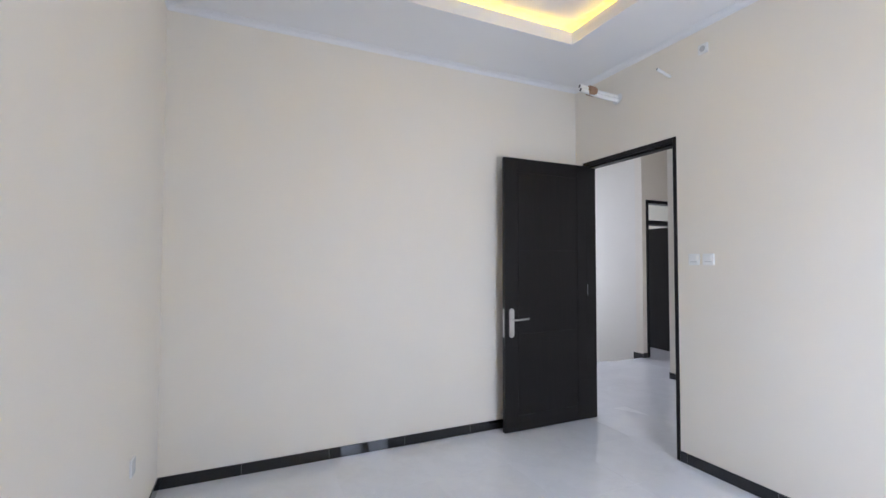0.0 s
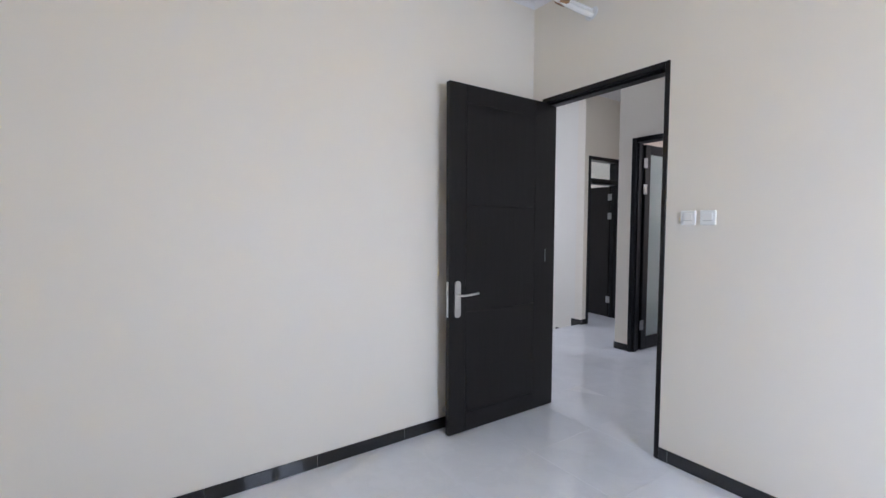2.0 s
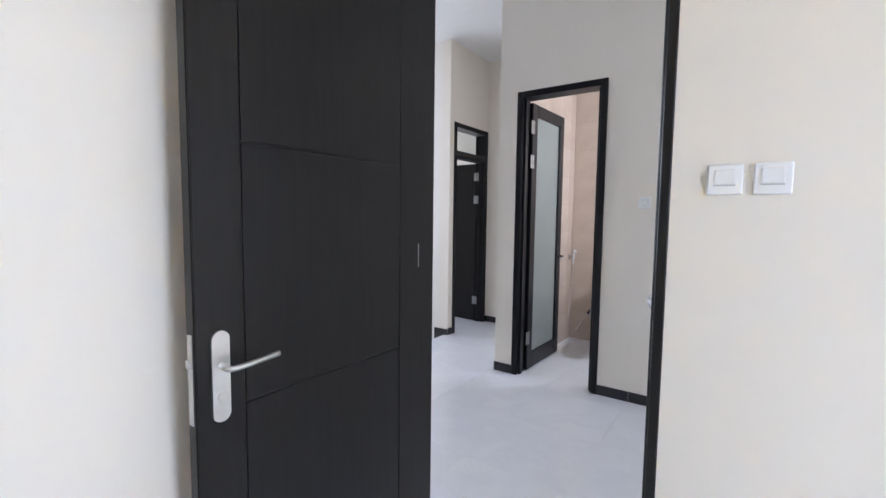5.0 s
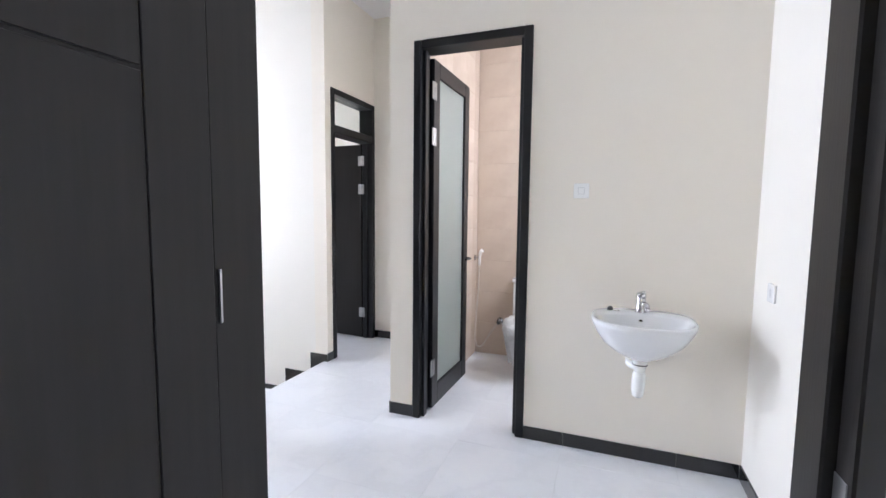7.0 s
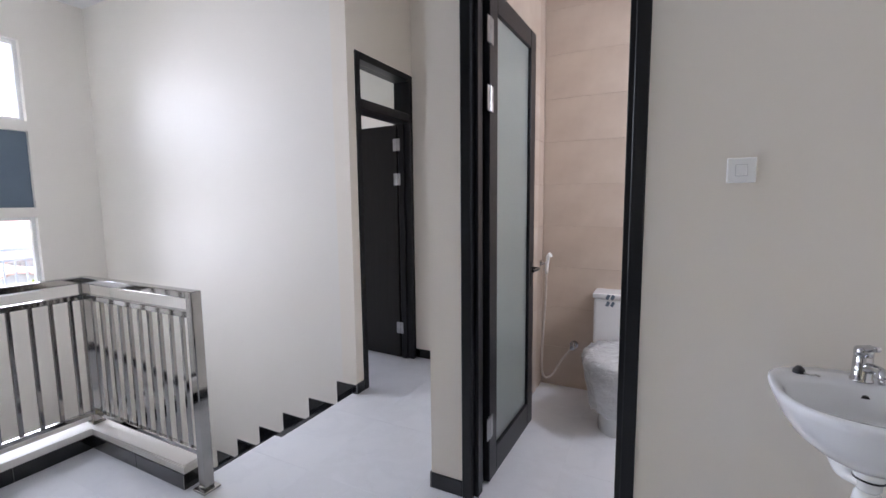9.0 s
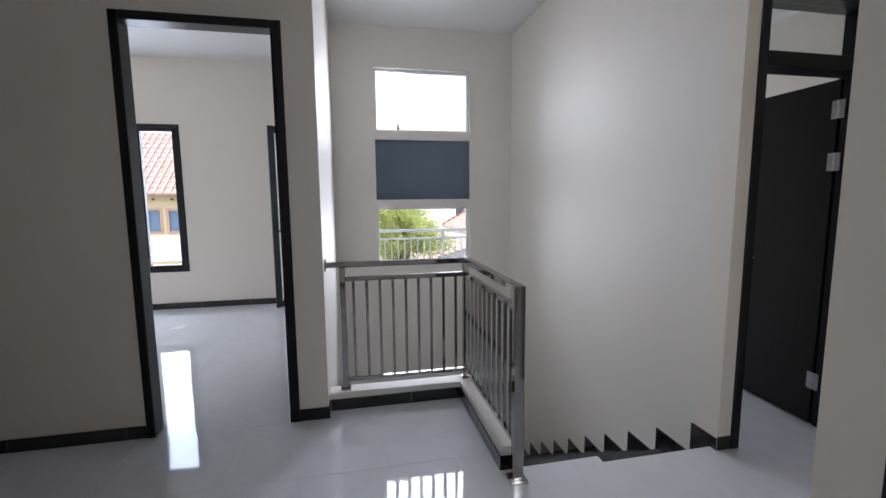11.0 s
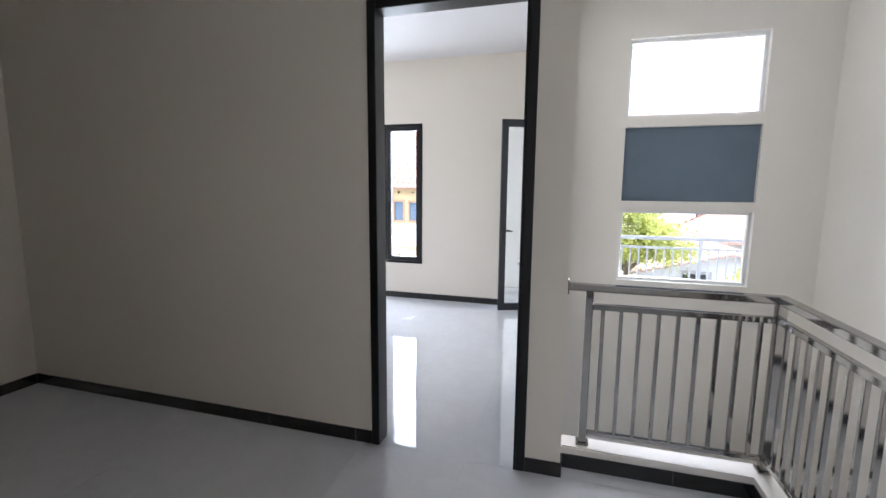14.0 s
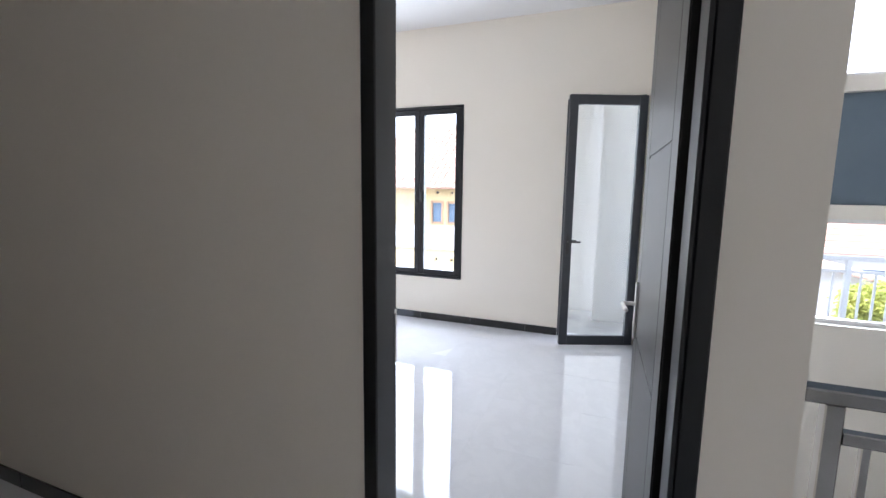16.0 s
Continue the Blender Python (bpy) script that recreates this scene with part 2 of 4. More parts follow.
def arc(points, steps=6):
    """Rounded path through corner points (Catmull-Rom)."""
    p = [Vector(q) for q in points]
    p = [2 * p[0] - p[1]] + p + [2 * p[-1] - p[-2]]
    out = []
    for i in range(1, len(p) - 2):
        for k in range(steps):
            t = k / steps
            a, b, c, d = p[i - 1:i + 3]
            out.append(0.5 * ((2 * b) + (c - a) * t + (2 * a - 5 * b + 4 * c - d) * t * t + (3 * b - a - 3 * c + d) * t ** 3))
    out.append(p[-2])
    return out


def loft(bm, rings, cap0=True, cap1=True):
    rows = [[bm.verts.new(p) for p in r] for r in rings]
    n = len(rows[0])
    for a, b in zip(rows, rows[1:]):
        for k in range(n):
            bm.faces.new((a[k], a[(k + 1) % n], b[(k + 1) % n], b[k]))
    if cap0:
        bm.faces.new(rows[0][::-1])
    if cap1:
        bm.faces.new(rows[-1])
    return bm


def prism(bm, poly, axis, a, b):
    """A flat polygon (u, v) pulled along an axis from a to b: axis x takes (y, z), y takes (x, z), z takes (x, y)."""
    def at(u, v, w):
        return {"x": (w, u, v), "y": (u, w, v), "z": (u, v, w)}[axis]
    lo = [bm.verts.new(at(u, v, a)) for u, v in poly]
    hi = [bm.verts.new(at(u, v, b)) for u, v in poly]
    n = len(poly)
    bm.faces.new(lo[::-1])
    bm.faces.new(hi)
    for k in range(n):
        bm.faces.new((lo[k], lo[(k + 1) % n], hi[(k + 1) % n], hi[k]))
    return bm


def slab(axis, at0, at1, u, v, holes=()):
    """A wall, floor or ceiling of real thickness with openings: u and v are its two ranges, holes are (u0, u1, v0, v1)."""
    us = sorted({*u, *[h[0] for h in holes], *[h[1] for h in holes]})
    vs = sorted({*v, *[h[2] for h in holes], *[h[3] for h in holes]})
    us = [a for a in us if u[0] <= a <= u[1]]
    vs = [a for a in vs if v[0] <= a <= v[1]]

    def solid(i, j):
        if not (0 <= i < len(us) - 1 and 0 <= j < len(vs) - 1):
            return False
        cu, cv = (us[i] + us[i + 1]) / 2, (vs[j] + vs[j + 1]) / 2
        return not any(h[0] < cu < h[1] and h[2] < cv < h[3] for h in holes)
    bm = bmesh.new()
    seen = {}

    def pt(w, a, b):
        p = {"x": (w, a, b), "y": (a, w, b), "z": (a, b, w)}[axis]
        if p not in seen:
            seen[p] = bm.verts.new(p)
        return seen[p]
    for i in range(len(us) - 1):
        for j in range(len(vs) - 1):
            if not solid(i, j):
                continue
            a, b, c, d = us[i], us[i + 1], vs[j], vs[j + 1]
            for w in (at0, at1):
                bm.faces.new((pt(w, a, c), pt(w, b, c), pt(w, b, d), pt(w, a, d)))
            for di, dj, (p, q) in ((-1, 0, ((a, c), (a, d))), (1, 0, ((b, c), (b, d))), (0, -1, ((a, c), (b, c))), (0, 1, ((a, d), (b, d)))):
                if not solid(i + di, j + dj):
                    bm.faces.new((pt(at0, *p), pt(at0, *q), pt(at1, *q), pt(at1, *p)))
    return bm


def structure(name, bm, mat, label, category):
    return tagged(finish(name, bm, mat), label, category, kind="structure")


# ---- plan ----
XW = -0.10             # west wall of the first bedroom
XE = 3.60              # its east wall
YS = -3.42             # its south wall
T = 0.13               # wall thickness
T1 = 0.108             # thickness of the wall between bedroom and landing
XWO = -0.205           # outer face of the west wall
YB = 1.95              # wall with the wash basin
XBC = -0.626           # its west end
XH = 1.39              # east end of the landing
XT = -1.605            # wall of the door with a transom
YC = 3.47              # end of the short corridor
YST = 2.62             # wall along the stairs
XB = -2.446            # wall of the second bedroom
YP = 0.507             # its north end, beside the stairwell
XV = -4.833            # stairwell window wall
XW2 = -5.76            # west wall of the second bedroom
YN = -3.265            # south end of the landing
YS2 = -4.2             # south wall of the second bedroom
ZH, Z1, Z2, ZB = 3.30, 3.15, 3.10, 2.885     # ceilings: landing, bedroom one, bedroom two, bathroom
ZTOP = 3.75
DOOR_TOP = 2.40
BB = 0.078             # height of the skirting tiles
ZL = -3.42             # lower storey floor

# floors
upper_floor = slab("z", -0.15, -0.0008, (XW2 - T, XE + T), (YS2 - T, 5.2),
                   [(XV - 0.02, -2.66, YP - 0.02, YST + 0.02), (-2.66, -1.645, 1.50, YST + 0.02)])
floor_slab = structure("floor", upper_floor, TILE_JOINT, "polished white porcelain floor tiles with faint grey veins", "floor")
structure("lower_floor", slab("z", ZL - 0.15, ZL, (XV - 1, 3), (-1, 5)), FLOOR, "polished white tiles of the storey below the stairs", "floor")

# walls
structure("wall_bedroom_west", slab("x", XWO, XW, (YS - T, T1), (0, ZTOP)), CREAM, "smooth cream painted bedroom wall", "wall")
structure("wall_bedroom_north", slab("y", 0.0, T1, (XW, XE + T), (0, ZTOP), [(0.0, 0.988, -1, DOOR_TOP)]), CREAM,
          "cream painted wall with a doorway and light switches", "wall")
structure("wall_bedroom_south", slab("y", YS - T, YS, (XW, XE + T), (0, ZTOP)), CREAM, "plain cream painted bedroom wall", "wall")
structure("wall_bedroom_east", slab("x", XE, XE + T, (YS, 0.0), (0, ZTOP), [(-1.60, -0.66, 0.48, 2.31)]), CREAM,
          "cream bedroom wall with a window", "wall")
structure("wall_landing_east", slab("x", XH, XH + T, (T1, 5.2), (0, ZTOP)), WHITE, "white painted end wall of the landing", "wall")
structure("wall_basin", slab("y", YB, YB + T, (XBC, XH), (0, ZTOP), [(-0.460, 0.271, -1, DOOR_TOP)]), CREAM,
          "cream painted wall with wash basin and bathroom doorway", "wall")
structure("wall_bath_west", slab("x", XBC, XBC + 0.16, (YB + T, 3.55), (0, ZTOP)), CREAM, "cream wall between corridor and bathroom", "wall")
structure("wall_corridor_end", slab("y", YC, YC + T, (XT, XBC), (0, ZTOP)), CREAM, "cream painted end wall of a short corridor", "wall")
structure("wall_transom_door", slab("x", XT - T, XT, (YST, YC + T), (-0.15, ZTOP), [(2.702, 3.455, -1, 2.43)]), CREAM,
          "cream wall with a transom doorway beside the stairs", "wall")
structure("wall_stairs", slab("y", YST, YST + T, (XV - T, XT - T), (ZL, ZTOP)), WHITE, "tall white wall along the descending stairs", "wall")
structure("wall_room_behind", slab("y", 4.9, 5.03, (XV - T, XH), (0, ZTOP)), CREAM, "cream wall of the room behind the transom door", "wall")
# The opening in this wall is unseen, added to let light into the back room.
structure("wall_room_west", slab("x", XV - T, XV, (YST + T, 4.9), (0, ZTOP), [(3.3, 4.4, 0.5, 2.3)]), CREAM, "cream wall of the room behind the transom door", "wall")
structure("wall_bedroom_two_east", slab("x", XB - T, XB, (YN - T, YP), (0, ZTOP), [(-0.535, 0.330, -1, DOOR_TOP)]), CREAM,
          "cream wall with the open doorway of the second bedroom", "wall")
structure("wall_landing_south", slab("y", YN - T, YN, (XB, XWO), (0, ZTOP)), CREAM, "cream wall at the far end of the landing", "wall")
structure("wall_stairwell_south", slab("y", YP - T, YP, (XW2, XB - T), (ZL, ZTOP)), WHITE, "white wall between stairwell and second bedroom", "wall")
structure("wall_stairwell_window", slab("x", XV - 0.05, XV, (YP, YST), (ZL, ZTOP),
          [(0.980, 2.10, 2.15, 2.850), (0.980, 2.10, 1.372, 2.058), (0.980, 2.10, 0.598, 1.283)]), WHITE, "white stairwell wall with two stacked windows", "wall")
structure("wall_stairwell_outer", slab("x", XV - 0.12, XV - 0.05, (YP, YST), (ZL, ZTOP),
          [(0.980, 2.10, 2.15, 2.850), (0.980, 2.10, 0.598, 1.283)]), OUTWALL, "outer skin of the stairwell wall", "wall")
tagged(finish("niche_panel", one((XV - 0.05, 0.981, 1.373), (XV - 0.044, 2.099, 2.057)), BLUE_PANEL), "blue-grey painted recessed panel between two windows", "panel", kind="structure")
structure("wall_bedroom_two_west", slab("x", XW2 - T, XW2, (YS2, YP - T), (0, ZTOP), [(-2.36, -1.36, 0.481, 2.311), (-0.33, 0.345, -1, 2.30)]), CREAM,
          "cream wall with a black window and a balcony door", "wall")
structure("wall_bedroom_two_south", slab("y", YS2 - T, YS2, (XW2 - T, XB), (0, ZTOP)), CREAM, "plain cream wall of the second bedroom", "wall")
structure("wall_lower_east", slab("x", 0.5, 0.63, (-1, 5), (ZL, -0.15)), WHITE, "white wall of the storey below", "wall")
structure("wall_lower_south", slab("y", -1.0, -0.87, (XV - 1, 0.5), (ZL, -0.15)), WHITE, "white wall of the storey below", "wall")

# ceilings
TX0, TX1, TY0, TY1 = 0.585, 3.05, -2.85, -0.632
bm = slab("z", Z1, Z1 + 0.10, (XW, XE), (YS, 0.0), [(TX0, TX1, TY0, TY1)])
bm2 = slab("z", 3.42, 3.48, (XW, XE), (YS, 0.0))
me2 = bpy.data.meshes.new("upper")
bm2.to_mesh(me2)
bm.from_mesh(me2)
bm2.free()
structure("ceiling_bedroom", bm, CEIL, "white dropped ceiling with a lit tray recess", "ceiling")
structure("ceiling_landing", slab("z", ZH, ZH + 0.06, (XV, XH), (YN, YC)), CEIL, "white flat ceiling of the landing", "ceiling")
structure("ceiling_bedroom_two", slab("z", Z2, Z2 + 0.06, (XW2, XB - T), (YS2, YP - T)), CEIL, "white flat ceiling of the second bedroom", "ceiling")
structure("ceiling_bathroom", slab("z", ZB, ZB + 0.06, (XBC + 0.12, XH), (YB + T, 5.2)), CEIL, "white bathroom ceiling", "ceiling")
structure("ceiling_room_behind", slab("z", Z2, Z2 + 0.06, (XV, XT - T), (YST + T, 4.9)), CEIL, "white ceiling of the room behind", "ceiling")
structure("roof_slab", slab("z", ZTOP, ZTOP + 0.15, (XW2 - T, XE + T), (YS2 - T, 5.2)), CONCRETE, "grey concrete roof slab over the house", "roof")

area_lamp("bedroom_window_light", (XE + 0.02, -1.13, 1.4), (0, -1.13, 1.3), 0.9, 1.8, 7.60, (0.83, 0.92, 1.0))
area_lamp("stairwell_window_light", (XV - 0.10, 1.54, 2.50), (0, 0.3, 1.3), 1.05, 0.68, 4.90, (0.92, 0.96, 1.0), 118)
area_lamp("stairwell_lower_window_light", (XV - 0.10, 1.54, 0.95), (0, 0.3, 0.8), 1.05, 0.65, 3.30, (0.92, 0.96, 1.0), 118)
# Unseen fill lamp added to brighten the bathroom; this wall has no window.
area_lamp("bathroom_fill_light", (XH - 0.01, 2.75, 2.2), (0, 2.75, 1.2), 0.5, 0.5, 5.60)
area_lamp("second_bedroom_window_light", (XW2 - 0.09, -1.86, 1.4), (0, -1.86, 1.2), 0.95, 1.75, 10.0, (0.82, 0.915, 1.0))
area_lamp("balcony_door_light", (XW2 - 0.10, 0.0, 1.15), (0, -0.4, 1.0), 0.6, 2.1, 0.80)
# Added lamp in the unseen opening, brightens the room behind the transom.
area_lamp("back_room_fill_light", (XV - 0.05, 3.85, 1.4), (0, 3.85, 1.4), 1.0, 1.7, 2.40)

structure("wall_bath_north", slab("y", 3.41, 3.54, (XBC + 0.16, XH), (0, ZTOP)), BATH_TILE, "beige tiled back wall of the bathroom", "wall")

# ---- skirting ----
def skirting(name, axis, at, out, a, b, joints, z0=0.0, h=BB):
    """A run of black skirting tiles on a wall face; out is the side it stands on, joints are the tile ends."""
    top = empty(name, label="row of glossy black skirting tiles along the wall", category="baseboard", kind="structure")
    cuts = [a] + [j for j in joints if a + 0.01 < j < b - 0.01] + [b]
    t0, t1 = sorted((at, at + out * 0.008))
    g0, g1 = sorted((at, at + out * 0.006))
    for p, q in zip(cuts, cuts[1:]):
        lo, hi = ((t0, p + 0.0015, z0 + 0.001), (t1, q - 0.0015, z0 + h)) if axis == "x" else ((p + 0.0015, t0, z0 + 0.001), (q - 0.0015, t1, z0 + h))
        part("tile", one(lo, hi, 0.0012), BLACK_TILE, top)
    lo, hi = ((g0, a, z0 + 0.001), (g1, b, z0 + h - 0.002)) if axis == "x" else ((a, g0, z0 + 0.001), (b, g1, z0 + h - 0.002))
    part("grout", one(lo, hi), GROUT, top)
    return top


def steps_of(start, pitch, n):
    return [start + pitch * k for k in range(n)]


skirting("baseboard_bedroom_west", "x", XW, 1, YS, -0.009, steps_of(-2.932, 0.587, 6))
skirting("baseboard_bedroom_north", "y", 0.0, -1, 0.988, XE, steps_of(1.043, 0.59, 5))
skirting("baseboard_bedroom_south", "y", YS, 1, XW + 0.009, XE, steps_of(0.4, 0.59, 6))
skirting("baseboard_basin", "y", YB, -1, 0.271, XH - 0.009, [0.503, 1.092])
skirting("baseboard_basin_end", "y", YB, -1, XBC, -0.460, [])
skirting("baseboard_corridor_east", "x", XBC, -1, YB - 0.008, YC - 0.009, steps_of(2.5, 0.59, 3))
skirting("baseboard_corridor_end", "y", YC, -1, XT, XBC, [-1.2])
skirting("baseboard_stair_corner", "x", XT, 1, YST - 0.008, 2.702, [])
skirting("baseboard_stair_top", "y", YST, -1, -1.79, XT, [], z0=-0.12, h=0.186)
skirting("baseboard_landing_east", "x", XH, -1, T1 + 0.009, YB - 0.001, steps_of(0.75, 0.59, 3))
skirting("baseboard_landing_door", "y", T1, 1, 0.988, XH - 0.009, [1.2])
skirting("baseboard_bedroom_two_hall", "x", XB, 1, YN, -0.535, steps_of(-3.0, 0.59, 5))
skirting("baseboard_pillar", "x", XB, 1, 0.330, YP + 0.008, [])
skirting("baseboard_pillar_side", "y", YP, 1, -2.54, XB, [])
skirting("baseboard_landing_south", "y", YN, 1, XB + 0.009, XWO, steps_of(-2.0, 0.59, 4))
skirting("baseboard_landing_bedroom", "x", XWO, -1, YN + 0.009, T1, steps_of(-2.8, 0.59, 5))
skirting("baseboard_bedroom_two_west", "x", XW2, 1, YS2, -0.332, steps_of(-3.6, 0.59, 6))
skirting("baseboard_bedroom_two_north", "y", YP - T, -1, XW2 + 0.009, XB - T, steps_of(-5.3, 0.59, 5))
skirting("baseboard_kerb_front", "x", -2.54, 1, YP + 0.009, 1.40, [1.05])
skirting("baseboard_kerb_side", "y", 1.40, -1, -2.531, -1.70, [-2.1])
skirting("baseboard_kerb_end", "x", -1.70, 1, 1.392, 1.50, [])
for k in range(1, 10):
    skirting("baseboard_step", "y", YST, -1, max(-1.79 - 0.29 * k, XV), -1.79 - 0.29 * (k - 1), [], z0=-0.185 * k - 0.123, h=0.185)

# ---- stairs, kerb, railing ----
stairs = empty("stairs", pose(-1.645, 2.05, 0), label="flight of dark granite steps descending to the storey below", category="stairs", kind="structure")
for k in range(1, 10):
    x1, x0, z = -1.645 - 0.29 * (k - 1), max(-1.645 - 0.29 * k, XV), -0.185 * k
    part("tread", one((x0 - (0.02 if k < 9 else 0), 1.50, z - 0.03), (x1 - 0.001, YST - 0.001, z), 0.004), GRANITE, stairs)
    part("riser", one((x1 - 0.012, 1.51, z), (x1 + 0.004, YST - 0.001, z + 0.155)), WHITE, stairs)
    part("step_body", one((x0, 1.51, z - 0.20), (x1 + 0.10, YST - 0.001, z - 0.031)), WHITE, stairs)
part("landing", one((XV, YP + 0.001, -1.85), (-4.26, 1.50, -1.665), 0.003), GRANITE, stairs)

kerb = empty("stair_kerb", pose(-2.6, 1.45, 0), label="low white plastered kerb round the stair opening", category="kerb", kind="structure")
bm = bmesh.new()
prism(bm, [(-2.54, YP + 0.001), (-2.54, 1.40), (-1.70, 1.40), (-1.70, 1.50), (-2.66, 1.50), (-2.66, YP + 0.001)], "z", -0.02, 0.118)
bmesh.ops.bevel(bm, geom=[e for e in bm.edges if min(v.co.z for v in e.verts) > 0.1], offset=0.008, segments=2, affect="EDGES")
part("kerb_body", bm, WHITE, kerb)

RX, RY = -2.60, 1.452
rail = empty("stair_railing", pose(RX, RY, 0.118), label="polished stainless steel railing round the stair opening", category="railing")
part("handrail", box(one((RX - 0.025, YP, 0.950), (RX + 0.025, RY + 0.025, 0.985), 0.004), (RX + 0.0255, RY - 0.025, 0.950), (-1.6355, RY + 0.025, 0.985), 0.004), STEEL, rail)
part("mid_rail", box(one((RX - 0.015, 0.635, 0.855), (RX + 0.015, RY - 0.02, 0.885), 0.003), (RX + 0.02, RY - 0.015, 0.855), (-1.635, RY + 0.015, 0.885), 0.003), STEEL, rail)
part("bottom_rail", box(one((RX - 0.012, 0.635, 0.170), (RX + 0.012, RY - 0.02, 0.194), 0.003), (RX + 0.02, RY - 0.012, 0.170), (-1.635, RY + 0.012, 0.194), 0.003), STEEL, rail)
part("post", one((RX - 0.019, 0.597, 0.118), (RX + 0.019, 0.635, 0.950), 0.003), STEEL, rail)
part("post", one((RX - 0.02, RY - 0.02, 0.118), (RX + 0.02, RY + 0.02, 0.950), 0.003), STEEL, rail)
part("end_post", one((-1.635, RY - 0.025, 0.012), (-1.585, RY + 0.025, 0.985), 0.004), STEEL, rail)
for c, w, z in (((RX, 0.616), 0.032, 0.118), ((RX, RY), 0.032, 0.118), ((-1.61, RY), 0.045, 0.0)):
    part("base_plate", one((c[0] - w, c[1] - w, z), (c[0] + w, c[1] + w, z + 0.012), 0.003), STEEL, rail)
part("wall_flange", one((RX - 0.035, YP, 0.930), (RX + 0.035, YP + 0.008, 1.005), 0.003), STEEL, rail)
bal_me = finish("baluster", one((-0.009, -0.009, 0.19), (0.009, 0.009, 0.858), 0.002), STEEL)
spots = [(RX, 0.675 + 0.0868 * k + 0.01) for k in range(9)] + [(RX + 0.085 + 0.0895 * k, RY) for k in range(10)]
for i, (x, y) in enumerate(spots):
    b = bal_me if i == 0 else new("baluster", bal_me.data)
    b.parent, b.matrix_parent_inverse, b.location = rail, placed(rail).inverted(), (x, y, 0)

# ---- doors ----
def door_frame(door, axis, at0, at1, u0, u1, top, member=0.05, bar=None, extra=0.012):
    """Two jambs and a head lining an opening; at0 and at1 are its two faces, a little proud of the wall."""
    a, b = at0 - extra, at1 + extra

    def piece(name, p, q, z0, z1):
        lo, hi = ((a, p, z0), (b, q, z1)) if axis == "x" else ((p, a, z0), (q, b, z1))
        part(name, one(lo, hi, 0.004), FRAME_WOOD, door)
    piece("jamb", u0, u0 + member, 0.0, top)
    piece("jamb", u1 - member, u1, 0.0, top)
    piece("head", u0 + member + 0.0005, u1 - member - 0.0005, top - member, top)
    if bar:
        piece("transom_bar", u0 + member + 0.0005, u1 - member - 0.0005, *bar)


def stop_bead(door, axis, c, u0, u1, top, w=0.022, d=0.05, member=0.05):
    """The raised stop in the middle of the lining against which the leaf closes."""
    for p, q in ((u0 + member, u0 + member + w), (u1 - member - w, u1 - member)):
        lo, hi = ((c - d / 2, p + 0.0004, 0.002), (c + d / 2, q - 0.0004, top - member - 0.001))
        if axis == "y":
            lo, hi = (p + 0.0004, c - d / 2, 0.002), (q - 0.0004, c + d / 2, top - member - 0.001)
        part("stop_bead", one(lo, hi, 0.003), FRAME_WOOD, door)


def lever_handle(leaf, x, y, z, side, turn, mat, plate_h=0.247):
    """Long back plate, lever and key cylinder; side is the face it stands on (+1, -1), turn the way the lever points along x."""
    s = side
    bm = bmesh.new()
    ring = [(0.024 * math.cos(a) , (plate_h / 2 - 0.024) * (1 if math.sin(a) >= 0 else -1) + 0.024 * math.sin(a)) for a in [2 * math.pi * (k + 0.5) / 24 for k in range(24)]]
    prism(bm, [(x + u, z - 0.03 + v) for u, v in ring], "y", y, y + s * 0.009)
    plate = part("handle_plate", bm, SATIN, leaf, "satin steel lock plate", local=True)
    bm = bmesh.new()
    tube(bm, arc([(x, y + s * 0.006, z), (x, y + s * 0.05, z), (x + turn * 0.03, y + s * 0.056, z), (x + turn * 0.09, y + s * 0.054, z + 0.003), (x + turn * 0.145, y + s * 0.050, z + 0.006)], 5), 0.0085, 10)
    part("lever", bm, SATIN, leaf, "satin steel lever handle", smooth=True, local=True)
    bm = bmesh.new()
    tube(bm, [(x, y + s * 0.008, z - 0.085), (x, y + s * 0.012, z - 0.085)], 0.011, 14)
    box(bm, (x - 0.005, y + s * 0.009 - 0.002, z - 0.105), (x + 0.005, y + s * 0.009 + 0.002, z - 0.09))
    part("key_cylinder", bm, SATIN, leaf, local=True)


def hinges(leaf, zs, y, size=0.1):
    for z in zs:
        bm = bmesh.new()
        tube(bm, [(-0.006, y, z - size / 2), (-0.006, y, z + size / 2)], 0.007, 10)
        box(bm, (-0.003, y - 0.002, z - size / 2), (0.03, y + 0.0015, z + size / 2))
        box(bm, (-0.04, y - 0.002, z - size / 2), (-0.009, y + 0.0015, z + size / 2))
        part("hinge", bm, HINGE, leaf, "steel butt hinge", local=True)


